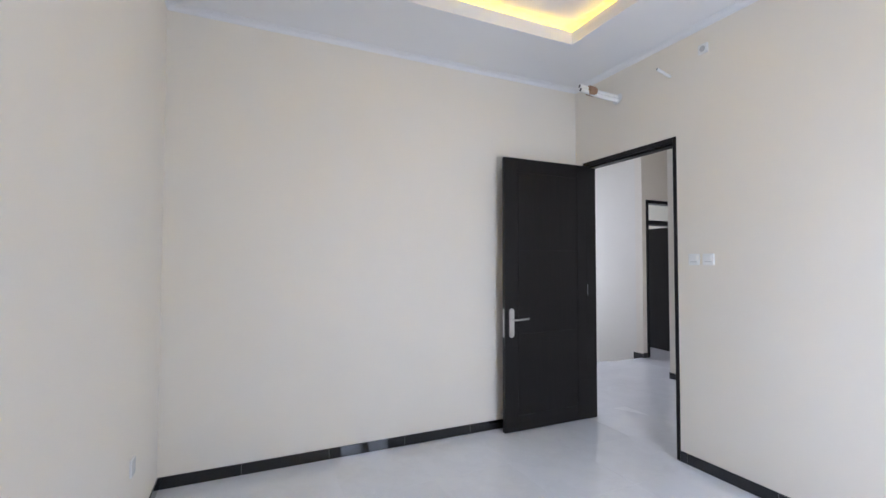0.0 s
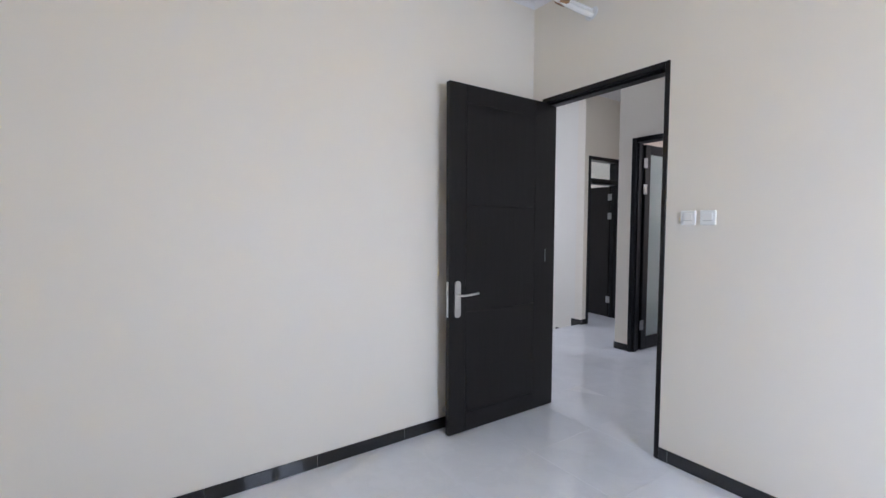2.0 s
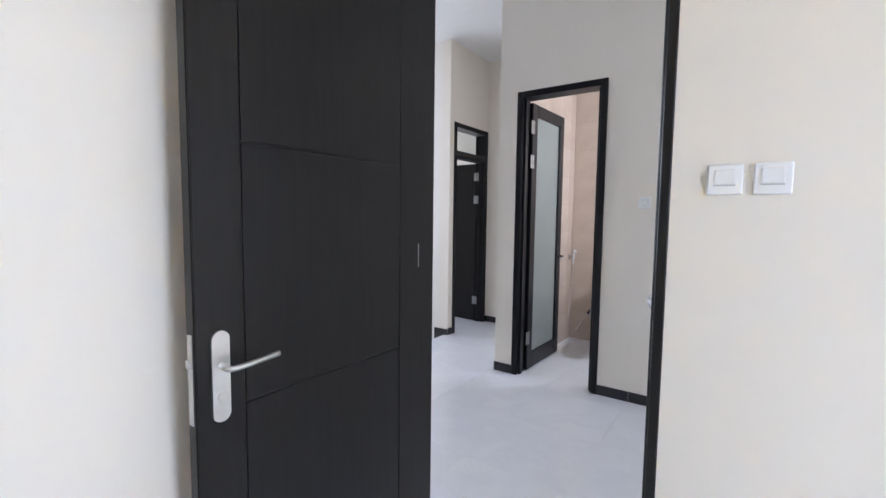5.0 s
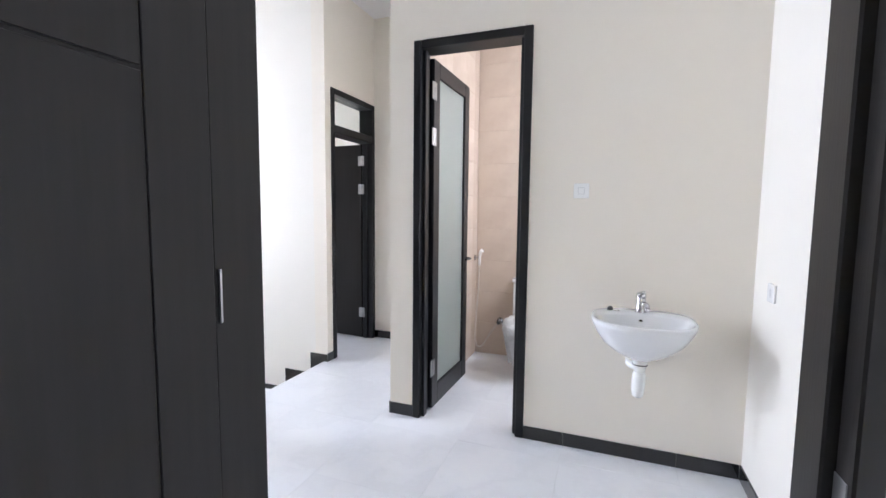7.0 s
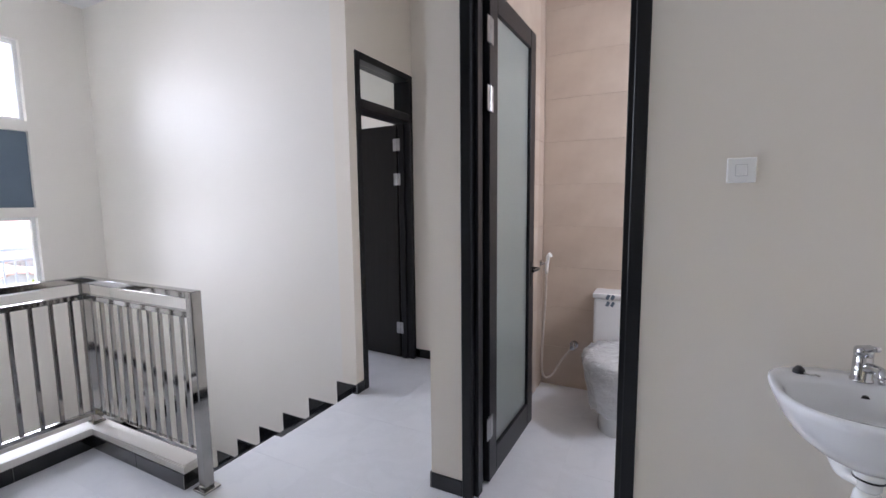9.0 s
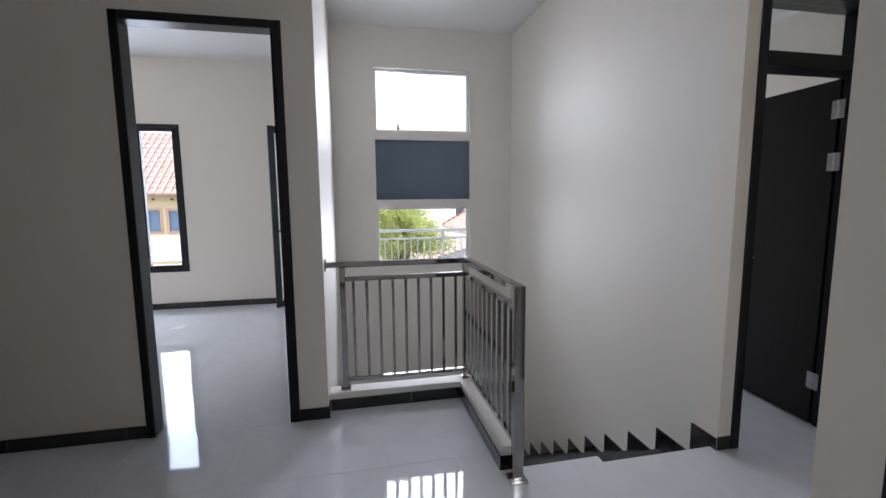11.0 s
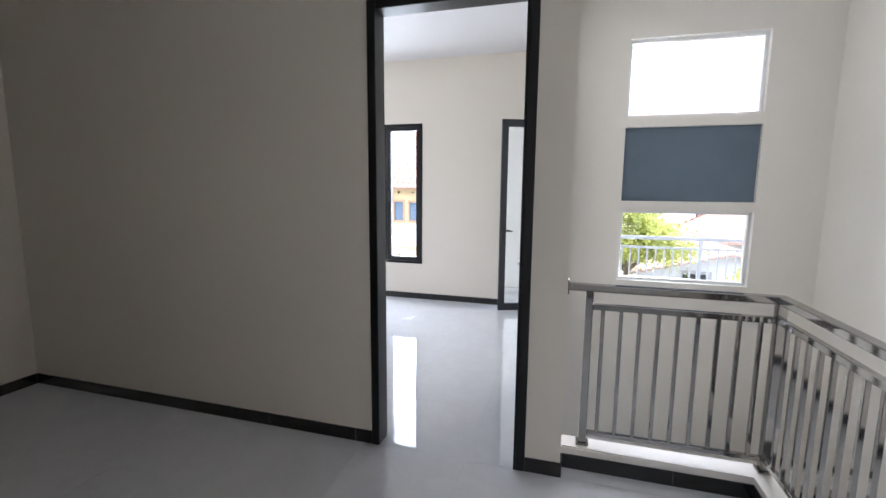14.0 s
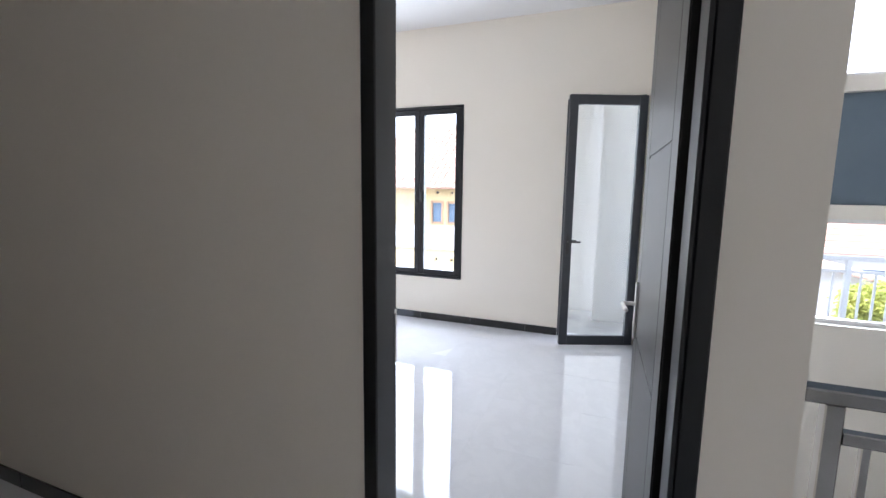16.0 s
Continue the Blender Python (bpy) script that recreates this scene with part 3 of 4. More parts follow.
def wood_leaf(door, m, width, height, grooves=True, handle_z=0.965, turn=-1, z0=0.01):
    """A flush door leaf with grooved panels. Local x runs from the hinge to the free edge, y is the thickness."""
    bm = one((0, -0.02, z0), (width, 0.02, z0 + height), 0.002)
    if grooves:
        gx0, gx1 = 0.115, width - 0.135
        cuts_z = [z0 + 0.004, 0.144, 0.84, 1.56, z0 + height - 0.125, z0 + height - 0.004]
        g = 0.0035
        for s in (-1, 1):
            y0, y1 = s * 0.02, s * 0.0245
            for p, q in ((0.003, gx0 - g), (gx1 + g, width - 0.003)):
                box(bm, (p, min(y0, y1), cuts_z[0]), (q, max(y0, y1), cuts_z[-1]), 0.001)
            for a, b in zip(cuts_z, cuts_z[1:]):
                box(bm, (gx0 + g * 0.0, min(y0, y1), a + g), (gx1, max(y0, y1), b - g), 0.001)
    leaf = finish("leaf", bm, DARK_WOOD, door, local=True)
    leaf.matrix_basis = placed(door).inverted() @ m
    tagged(leaf, "dark brown stained wooden door leaf with thin grooves")
    fy = 0.0245 if grooves else 0.02
    for s in (-1, 1):
        lever_handle(leaf, width - 0.062, s * fy, handle_z, s, -1, SATIN)
    bm = one((width - 0.001, -0.011, handle_z - 0.15), (width + 0.0025, 0.011, handle_z + 0.09), 0.001)
    box(bm, (width, -0.007, handle_z + 0.005), (width + 0.010, 0.007, handle_z + 0.025))
    part("lock_faceplate", bm, SATIN, leaf, local=True)
    return leaf


DOOR1 = empty("door_1", pose(0.48, 0.06, 0), label="dark brown wooden bedroom door standing wide open", category="door", kind="structure")
for name, lo, hi in (("jamb", (0.0, -0.006, 0.0), (0.040, T1 + 0.006, DOOR_TOP)), ("jamb", (0.958, -0.006, 0.0), (0.988, 0.0355, DOOR_TOP)),
                     ("stop_bead", (0.9445, 0.036, 0.0), (0.988, T1 + 0.006, DOOR_TOP)), ("head", (0.0405, -0.006, DOOR_TOP - 0.036), (0.9575, 0.0355, DOOR_TOP)),
                     ("stop_bead", (0.0405, 0.036, DOOR_TOP - 0.050), (0.944, T1 + 0.006, DOOR_TOP))):
    part(name, one(lo, hi, 0.003), DARK_WOOD, DOOR1)
leaf1 = wood_leaf(DOOR1, pose(0.034, -0.018, 0, 0, 0, -90.3), 0.895, 2.352)
part("strike_plate", one((0.9562, 0.004, 0.865), (0.9579, 0.033, 1.06), 0.0006), HINGE, DOOR1)
bm = one((0.0403, 0.0030, 1.151), (0.0425, 0.0098, 1.249), 0.0006)
tube(bm, [(0.0445, 0.0035, 1.151), (0.0445, 0.0035, 1.249)], 0.0022, 8)
part("hinge", bm, HINGE, DOOR1, "steel butt hinge")

DOOR2 = empty("door_2", pose(-0.1, YB + 0.06, 0), label="black framed bathroom door with frosted glass standing open", category="door", kind="structure")
door_frame(DOOR2, "y", YB, YB + T, -0.460, 0.271, DOOR_TOP)
stop_bead(DOOR2, "y", YB + 0.045, -0.460, 0.271, DOOR_TOP)
bw, bh = 0.70, 2.335
bm = bmesh.new()
for lo, hi in (((0, -0.02, 0.012), (0.095, 0.02, bh)), ((bw - 0.095, -0.02, 0.012), (bw, 0.02, bh)),
               ((0.0952, -0.0195, bh - 0.10), (bw - 0.0952, 0.0195, bh)), ((0.0952, -0.0195, 0.012), (bw - 0.0952, 0.0195, 0.155))):
    box(bm, lo, hi, 0.003)
leaf2 = finish("leaf", bm, FRAME_WOOD, DOOR2, local=True)
leaf2.matrix_basis = placed(DOOR2).inverted() @ pose(-0.398, YB + T + 0.005, 0, 0, 0, 88.5)
tagged(leaf2, "black framed door leaf")
part("glass_pane", one((0.096, -0.003, 0.156), (bw - 0.096, 0.003, bh - 0.101)), FROSTED, leaf2, "greenish frosted glass pane", local=True)
bm = bmesh.new()
for s in (-1, 1):
    tube(bm, arc([(bw - 0.045, s * 0.02, 0.985), (bw - 0.045, s * 0.06, 0.985), (bw - 0.075, s * 0.064, 0.985), (bw - 0.15, s * 0.06, 0.985)], 5), 0.009, 10)
    box(bm, (bw - 0.065, s * 0.02 - 0.004, 0.88), (bw - 0.025, s * 0.02 + 0.004, 1.03), 0.002)
part("lever", bm, BLACK_PLASTIC, leaf2, "black lever handle", smooth=False, local=True)
hinges(leaf2, (0.30, 1.84, 2.13), -0.024, 0.11)

DOOR3 = empty("door_3", pose(XT - 0.06, 3.08, 0), label="black wooden door with a glass transom above, open", category="door", kind="structure")
door_frame(DOOR3, "x", XT - T, XT, 2.702, 3.455, 2.43, bar=(2.045, 2.115))
stop_bead(DOOR3, "x", XT - 0.07, 2.702, 3.455, 2.09)
part("transom_pane", one((XT - 0.07, 2.7525, 2.1155), (XT - 0.064, 3.4045, 2.3795)), GLASS, DOOR3, "clear glass transom pane").visible_shadow = False
leaf3 = wood_leaf(DOOR3, pose(XT - T + 0.02, 3.40, 0, 0, 0, 176.5), 0.64, 2.025, grooves=False)
hinges(leaf3, (0.28, 1.58, 1.87), 0.024)

DOOR4 = empty("door_4", pose(XB - 0.06, -0.1, 0), label="dark wooden bedroom door opened into the room", category="door", kind="structure")
DY0, DY1, REB = -0.535, 0.330, XB - 0.102        # jamb ends and the start of the rebate that takes the leaf
door_frame(DOOR4, "x", REB + 0.012, XB, DY0, DY1, DOOR_TOP, member=0.047)
for name, lo, hi in (("rebate", (XB - T - 0.012, DY0, 0.0), (REB - 0.0005, DY0 + 0.031, DOOR_TOP)), ("rebate", (XB - T - 0.012, DY1 - 0.031, 0.0), (REB - 0.0005, DY1, DOOR_TOP)),
                     ("rebate", (XB - T - 0.012, DY0 + 0.0315, DOOR_TOP - 0.031), (REB - 0.0005, DY1 - 0.0315, DOOR_TOP))):
    part(name, one(lo, hi, 0.003), FRAME_WOOD, DOOR4)
part("stop_bead", one((REB, DY1 - 0.058, 0.001), (XB + 0.0115, DY1 - 0.0472, DOOR_TOP - 0.048), 0.002), FRAME_WOOD, DOOR4)
leaf4 = wood_leaf(DOOR4, pose(XB - T - 0.022, 0.280, 0, 0, 0, 181.5), 0.80, 2.34)
for z in (0.21, 1.20, 2.27):
    bm = one((XB - T - 0.010, DY1 - 0.0335, z - 0.05), (REB - 0.004, DY1 - 0.0308, z + 0.05), 0.0008)
    tube(bm, [(XB - T - 0.017, DY1 - 0.036, z - 0.05), (XB - T - 0.017, DY1 - 0.036, z + 0.05)], 0.007, 10)
    part("hinge", bm, HINGE, DOOR4, "steel butt hinge on the jamb")
bm = one((XB - T - 0.011, DY0 + 0.031, 0.875), (REB - 0.002, DY0 + 0.0325, 1.05), 0.0005)
box(bm, (REB - 0.006, DY0 + 0.032, 0.88), (REB - 0.002, DY0 + 0.0472, 1.045), 0.001)
part("strike_plate", bm, SATIN, DOOR4)

DOOR5 = empty("door_5", pose(XW2 - 0.06, 0.0, 0), label="dark aluminium balcony door with clear glass, ajar", category="door", kind="structure")
for name, lo, hi in (("jamb", (XW2 - 0.11, -0.33, 0), (XW2 + 0.004, -0.285, 2.30)), ("jamb", (XW2 - 0.11, 0.30, 0), (XW2 + 0.004, 0.345, 2.30)),
                     ("head", (XW2 - 0.11, -0.2848, 2.258), (XW2 + 0.004, 0.2998, 2.30))):
    part(name, one(lo, hi, 0.003), ALU, DOOR5)
gw, gh = 0.69, 2.282
bm = bmesh.new()
for lo, hi in (((0, -0.02, 0.01), (0.075, 0.02, gh)), ((gw - 0.075, -0.02, 0.01), (gw, 0.02, gh)),
               ((0.0752, -0.0195, gh - 0.085), (gw - 0.0752, 0.0195, gh)), ((0.0752, -0.0195, 0.01), (gw - 0.0752, 0.0195, 0.10))):
    box(bm, lo, hi, 0.003)
leaf5 = finish("leaf", bm, ALU, DOOR5, local=True)
ang = math.degrees(math.atan2(-0.275 - 0.36, -5.48 - (XW2 + 0.024)))
leaf5.matrix_basis = placed(DOOR5).inverted() @ pose(XW2 + 0.03, 0.355, 0, 0, 0, ang)
tagged(leaf5, "dark aluminium framed leaf")
part("glass_pane", one((0.076, -0.003, 0.101), (gw - 0.076, 0.003, gh - 0.086)), GLASS, leaf5, "clear glass pane", local=True).visible_shadow = False
bm = bmesh.new()
for s in (-1, 1):
    tube(bm, arc([(gw - 0.038, s * 0.02, 0.985), (gw - 0.038, s * 0.055, 0.985), (gw - 0.065, s * 0.06, 0.985), (gw - 0.14, s * 0.058, 0.985)], 5), 0.008, 10)
    box(bm, (gw - 0.054, s * 0.02 - 0.004, 0.87), (gw - 0.022, s * 0.02 + 0.004, 1.04), 0.002)
part("lever", bm, BLACK_PLASTIC, leaf5, "black lever handle", local=True)

# ---- windows ----
def casement(name, at, y0, y1, z0, z1, inward, label):
    """A two-leaf casement window in a wall across x."""
    w = empty(name, pose(at, (y0 + y1) / 2, z0), label=label, category="window", kind="structure")
    d0, d1 = sorted((at - inward * 0.075, at + inward * 0.012))
    bm = bmesh.new()
    for lo, hi in (((d0, y0, z0), (d1, y0 + 0.03, z1)), ((d0, y1 - 0.03, z0), (d1, y1, z1)),
                   ((d0, y0 + 0.0302, z0), (d1, y1 - 0.0302, z0 + 0.03)), ((d0, y0 + 0.0302, z1 - 0.03), (d1, y1 - 0.0302, z1))):
        box(bm, lo, hi, 0.003)
    part("window_frame", bm, FRAME_WOOD, w)
    mid = (y0 + y1) / 2
    s0, s1 = d0 + 0.012, d1 - 0.012
    for a, b in ((y0 + 0.032, mid - 0.002), (mid + 0.002, y1 - 0.032)):
        bm = bmesh.new()
        for lo, hi in (((s0, a, z0 + 0.032), (s1, a + 0.055, z1 - 0.032)), ((s0, b - 0.055, z0 + 0.032), (s1, b, z1 - 0.032)),
                       ((s0, a + 0.0552, z0 + 0.032), (s1, b - 0.0552, z0 + 0.087)), ((s0, a + 0.0552, z1 - 0.087), (s1, b - 0.0552, z1 - 0.032))):
            box(bm, lo, hi, 0.003)
        sash = part("sash", bm, FRAME_WOOD, w)
        c = (s0 + s1) / 2
        part("glass_pane", one((c - 0.003, a + 0.0556, z0 + 0.0876), (c + 0.003, b - 0.0556, z1 - 0.0876)), GLASS, sash).visible_shadow = False
        hy = b - 0.028 if a < mid - 0.1 else a + 0.028
        e = s1 if inward > 0 else s0
        bm = one((min(e, e + inward * 0.012), hy - 0.009, 1.30), (max(e, e + inward * 0.012), hy + 0.009, 1.44), 0.002)
        tube(bm, arc([(e + inward * 0.01, hy, 1.40), (e + inward * 0.035, hy, 1.40), (e + inward * 0.035, hy, 1.31)], 4), 0.006, 8)
        part("catch", bm, BLACK_PLASTIC, sash)
    return w


casement("window_1", XW2, -2.36, -1.36, 0.481, 2.311, 1, "black framed two-leaf casement window of the bedroom")
casement("window_2", XE, -1.60, -0.66, 0.48, 2.31, -1, "black framed casement window of the first bedroom")


def fixed_window(name, z0, z1):
    w = empty(name, pose(XV - 0.06, 1.54, z0), label="white framed fixed window in the stairwell wall", category="window", kind="structure")
    d0, d1, y0, y1 = XV - 0.115, XV - 0.06, 0.980, 2.10
    bm = bmesh.new()
    for lo, hi in (((d0, y0, z0), (d1, y0 + 0.028, z1)), ((d0, y1 - 0.028, z0), (d1, y1, z1)),
                   ((d0, y0 + 0.0282, z0), (d1, y1 - 0.0282, z0 + 0.028)), ((d0, y0 + 0.0282, z1 - 0.028), (d1, y1 - 0.0282, z1))):
        box(bm, lo, hi, 0.003)
    part("window_frame", bm, PLASTIC, w)
    part("glass_pane", one((XV - 0.091, y0 + 0.0285, z0 + 0.0285), (XV - 0.085, y1 - 0.0285, z1 - 0.0285)), GLASS, w).visible_shadow = False


fixed_window("window_3", 2.15, 2.850)
fixed_window("window_4", 0.598, 1.283)

# ---- switches and sockets ----
def switch_plate(name, m, label, kind_of="rocker", w=0.082, h=0.082):
    """A wall plate built on y = 0, facing -y."""
    top = empty(name, m, label=label, category="light switch" if kind_of != "socket" else "socket")
    part("cover", one((-w / 2, -0.011, -h / 2), (w / 2, 0, h / 2), 0.005, 3), PLASTIC, top, local=True)
    if kind_of == "socket":
        bm = bmesh.new()
        prism(bm, [(0.0125 * math.cos(q), 0.0205 * math.sin(q)) for q in [2 * math.pi * k / 24 for k in range(24)]], "y", -0.0118, -0.008)
        part("socket_well", bm, PLASTIC_GREY, top, local=True)
    else:
        if kind_of == "small":
            part("rocker_gap", one((-0.017, -0.0118, -0.019), (0.017, -0.0105, 0.019)), PLASTIC_GREY, top, local=True)
            part("rocker", one((-0.0155, -0.0150, -0.0175), (0.0155, -0.0112, 0.0175), 0.002, 2), PLASTIC, top, local=True)
        else:
            part("rocker", one((-0.024, -0.0145, -0.013), (0.024, -0.0105, 0.026), 0.002, 2), PLASTIC, top, local=True)
            part("rocker_gap", one((-0.025, -0.0122, -0.018), (0.025, -0.0105, -0.0142)), PLASTIC_GREY, top, local=True)
    return top


sw = switch_plate("light_switch", pose(1.120, 0.0, 1.476), "white plastic rocker switch on the cream bedroom wall")
sw["group"] = "switches beside the bedroom door"
copy_thing(sw, pose(1.226, 0.0, 1.476))
switch_plate("light_switch", pose(0.556, YB, 1.479), "white plastic light switch above the wash basin wall", "small")
switch_plate("wall_socket", pose(XH, 1.69, 1.015, 0, 0, -90), "white plastic power socket on the end wall", "socket")
switch_plate("wall_socket", pose(0.62, YS, 0.45, 0, 0, 180), "white plastic power socket low on the bedroom wall", "socket")

# ---- pipes and box under the bedroom ceiling ----
ac = empty("air_conditioner_pipe", pose(0.40, 0.0, 2.90), label="taped pair of white pipe ends sticking out of the wall", category="pipe")
for dz, dx in ((0.0, 0.0), (-0.035, 0.012)):
    p0, p1 = Vector((0.425 + dx, 0.0, 2.895 + dz)), Vector((0.378 + dx, -0.375, 2.945 + dz))
    bm = bmesh.new()
    tube(bm, arc([p0, p0.lerp(p1, 0.5) + Vector((0, 0, -0.006)), p1], 6), 0.019, 14)
    part("pipe", bm, PLASTIC, ac, smooth=True)
    bm = bmesh.new()
    d = (p1 - p0).normalized()
    tube(bm, [p1 - d * 0.002, p1 + d * 0.0015], 0.014, 12)
    part("pipe_end", bm, BLACK_PLASTIC, ac)
p0, p1 = Vector((0.431, 0.0, 2.878)), Vector((0.384, -0.375, 2.928))
bm = bmesh.new()
tube(bm, [p0.lerp(p1, 0.60), p0.lerp(p1, 0.64), p0.lerp(p1, 0.78), p0.lerp(p1, 0.80)], [0.036, 0.041, 0.041, 0.037], 16)
part("tape", bm, CARDBOARD, ac, "brown packing tape", smooth=True)
bm = bmesh.new()
tube(bm, [(0.431, 0.0, 2.878), (0.431, -0.006, 2.879)], 0.05, 20)
part("collar", bm, PLASTIC, ac, smooth=False)

drain = empty("drain_pipe_stub", pose(0.946, 0, 2.868), label="thin white drain pipe stub in the wall", category="pipe")
bm = bmesh.new()
tube(bm, [(0.946, 0.0, 2.868), (0.925, -0.115, 2.915)], 0.0105, 12)
part("pipe", bm, PLASTIC, drain, smooth=True)
bm = bmesh.new()
tube(bm, [(0.925, -0.1148, 2.9149), (0.9247, -0.1165, 2.9156)], 0.0075, 10)
part("pipe_end", bm, BLACK_PLASTIC, drain)

obox = empty("outlet_box", pose(1.213, 0, 2.963), label="white round cable outlet box high on the wall", category="outlet box")
part("cover", one((1.178, -0.014, 2.928), (1.248, 0, 2.998), 0.006, 3), PLASTIC, obox)
bm = bmesh.new()
tube(bm, [(1.213, -0.0138, 2.963), (1.213, -0.0165, 2.963)], 0.02, 20)
part("cable_hole", bm, PLASTIC_GREY, obox)

# ---- door stop behind the bedroom door ----
stopper = empty("door_stop", pose(XW, -0.845, 0.13), label="small steel door stop with a rubber tip on the wall", category="door stop")
bm = bmesh.new()
tube(bm, [(XW, -0.845, 0.13), (XW + 0.004, -0.845, 0.13), (XW + 0.005, -0.845, 0.13)], [0.021, 0.021, 0.012], 16)
part("rosette", bm, SATIN, stopper)
bm = bmesh.new()
tube(bm, [(XW + 0.004, -0.845, 0.13), (XW + 0.062, -0.845, 0.13)], 0.007, 10)
part("stem", bm, SATIN, stopper, smooth=True)
bm = bmesh.new()
tube(bm, [(XW + 0.060, -0.845, 0.13), (XW + 0.062, -0.845, 0.13), (XW + 0.078, -0.845, 0.13), (XW + 0.081, -0.845, 0.13)], [0.010, 0.013, 0.013, 0.009], 14)
part("rubber_tip", bm, PLASTIC_GREY, stopper, "grey rubber tip", smooth=True)

# ---- bedroom ceiling trim and cove light ----
def cove_strip(bm, p, q, up, inward, size=0.045):
    """A small concave cornice along an edge."""
    p, q, up, inward = Vector(p), Vector(q), Vector(up), Vector(inward)
    prof = [(0, 0), (size, 0), (size * 0.94, -size * 0.1), (size * 0.45, -size * 0.28), (size * 0.22, -size * 0.55), (size * 0.1, -size * 0.95), (0, -size)]
    a = [bm.verts.new(p + inward * u + up * v) for u, v in prof]
    b = [bm.verts.new(q + inward * u + up * v) for u, v in prof]
    n = len(prof)
    for k in range(n):
        bm.faces.new((a[k], a[(k + 1) % n], b[(k + 1) % n], b[k]))
    bm.faces.new(a[::-1])
    bm.faces.new(b)
    return bm


def cornice(name, z, x0, x1, y0, y1, size=0.045):
    bm = bmesh.new()
    up = (0, 0, 1)
    cove_strip(bm, (x0, y0, z), (x0, y1, z), up, (1, 0, 0), size)
    cove_strip(bm, (x1, y0, z), (x1, y1, z), up, (-1, 0, 0), size)
    cove_strip(bm, (x0, y0, z), (x1, y0, z), up, (0, 1, 0), size)
    cove_strip(bm, (x0, y1, z), (x1, y1, z), up, (0, -1, 0), size)
    structure(name, bm, CEIL, "white plaster cornice between wall and ceiling", "trim")


cornice("trim_bedroom", Z1 - 0.001, XW, XE, YS, 0.0, 0.04)
led_strip = empty("led_strip", pose((TX0 + TX1) / 2, (TY0 + TY1) / 2, 3.26), label="glowing yellow light strip hidden on the ceiling ledge", category="light strip")
e = 0.10
for lo, hi in (((TX0 - e, TY0 - e, 3.252), (TX1 + e, TY0 - e + 0.02, 3.262)), ((TX0 - e, TY1 + e - 0.02, 3.252), (TX1 + e, TY1 + e, 3.262)),
               ((TX0 - e, TY0 - e + 0.021, 3.252), (TX0 - e + 0.02, TY1 + e - 0.021, 3.262)), ((TX1 + e - 0.02, TY0 - e + 0.021, 3.252), (TX1 + e, TY1 + e - 0.021, 3.262))):
    part("strip", one(lo, hi, 0.002), LED, led_strip)
bm = slab("z", 3.2505, 3.4195, (TX0 - 0.25, TX1 + 0.25), (TY0 - 0.25, TY1 + 0.25), [(TX0 - 0.23, TX1 + 0.23, TY0 - 0.23, TY1 + 0.23)])
structure("tray_side", bm, CEIL, "white side boards of the ceiling tray", "trim")

# ---- wash basin ----
BX = 0.878
basin = empty("wash_basin", pose(BX, YB, 0.84), label="white ceramic wall-hung wash basin with chrome tap", category="wash basin")


def oval(w, d, yc, z, n=48, back=0.55):
    out = []
    for k in range(n):
        a = 2 * math.pi * k / n
        c, s2 = math.cos(a), math.sin(a)
        p = 0.85 if s2 < 0 else back
        y = yc + d * math.copysign(abs(s2) ** p, s2)
        x = BX + w * math.copysign(abs(c) ** 0.8, c)
        out.append((x, min(y, YB - 0.0005), z))
    return out


bm = bmesh.new()
loft(bm, [oval(0.045, 0.045, 1.765, 0.628), oval(0.075, 0.08, 1.775, 0.640), oval(0.135, 0.135, 1.775, 0.675), oval(0.185, 0.172, 1.757, 0.722),
          oval(0.218, 0.198, 1.745, 0.775), oval(0.235, 0.213, 1.737, 0.815), oval(0.240, 0.217, 1.733, 0.833), oval(0.238, 0.215, 1.735, 0.842),
          oval(0.230, 0.208, 1.738, 0.845), oval(0.218, 0.150, 1.700, 0.842), oval(0.210, 0.143, 1.698, 0.828), oval(0.195, 0.130, 1.700, 0.79),
          oval(0.150, 0.10, 1.71, 0.735), oval(0.07, 0.05, 1.72, 0.71), oval(0.02, 0.02, 1.72, 0.705)])
part("bowl", bm, CERAMIC, basin, "white glazed bowl", smooth=True)
# Solid black disc: the shade inside the overflow hole, put in as colour.
bm = bmesh.new()
tube(bm, [(BX, 1.8405, 0.805), (BX, 1.834, 0.803)], 0.010, 14)
part("overflow_hole_shade", bm, BLACK_PLASTIC, basin)
bm = bmesh.new()
tube(bm, [(BX, 1.72, 0.704), (BX, 1.72, 0.709)], 0.022, 18)
part("drain", bm, CHROME, basin)
tap = empty("basin_tap", pose(BX, 1.875, 0.845), label="chrome single-lever mixer tap on the basin", category="tap")
bm = bmesh.new()
tube(bm, [(BX, 1.875, 0.8445), (BX, 1.875, 0.849), (BX, 1.875, 0.851), (BX, 1.875, 0.90), (BX, 1.875, 0.918), (BX, 1.875, 0.921)], [0.0275, 0.0275, 0.0245, 0.0235, 0.0225, 0.020], 24)
part("body", bm, CHROME, tap, smooth=True)
bm = bmesh.new()
tube(bm, arc([(BX + 0.004, 1.866, 0.884), (BX + 0.014, 1.84, 0.893), (BX + 0.020, 1.812, 0.894), (BX + 0.023, 1.796, 0.880)], 5), [0.0155] * 5 + [0.0140] * 11, 14)
tube(bm, [(BX + 0.023, 1.796, 0.882), (BX + 0.024, 1.793, 0.866)], 0.0145, 14)
part("spout", bm, CHROME, tap, smooth=True)
bm = bmesh.new()
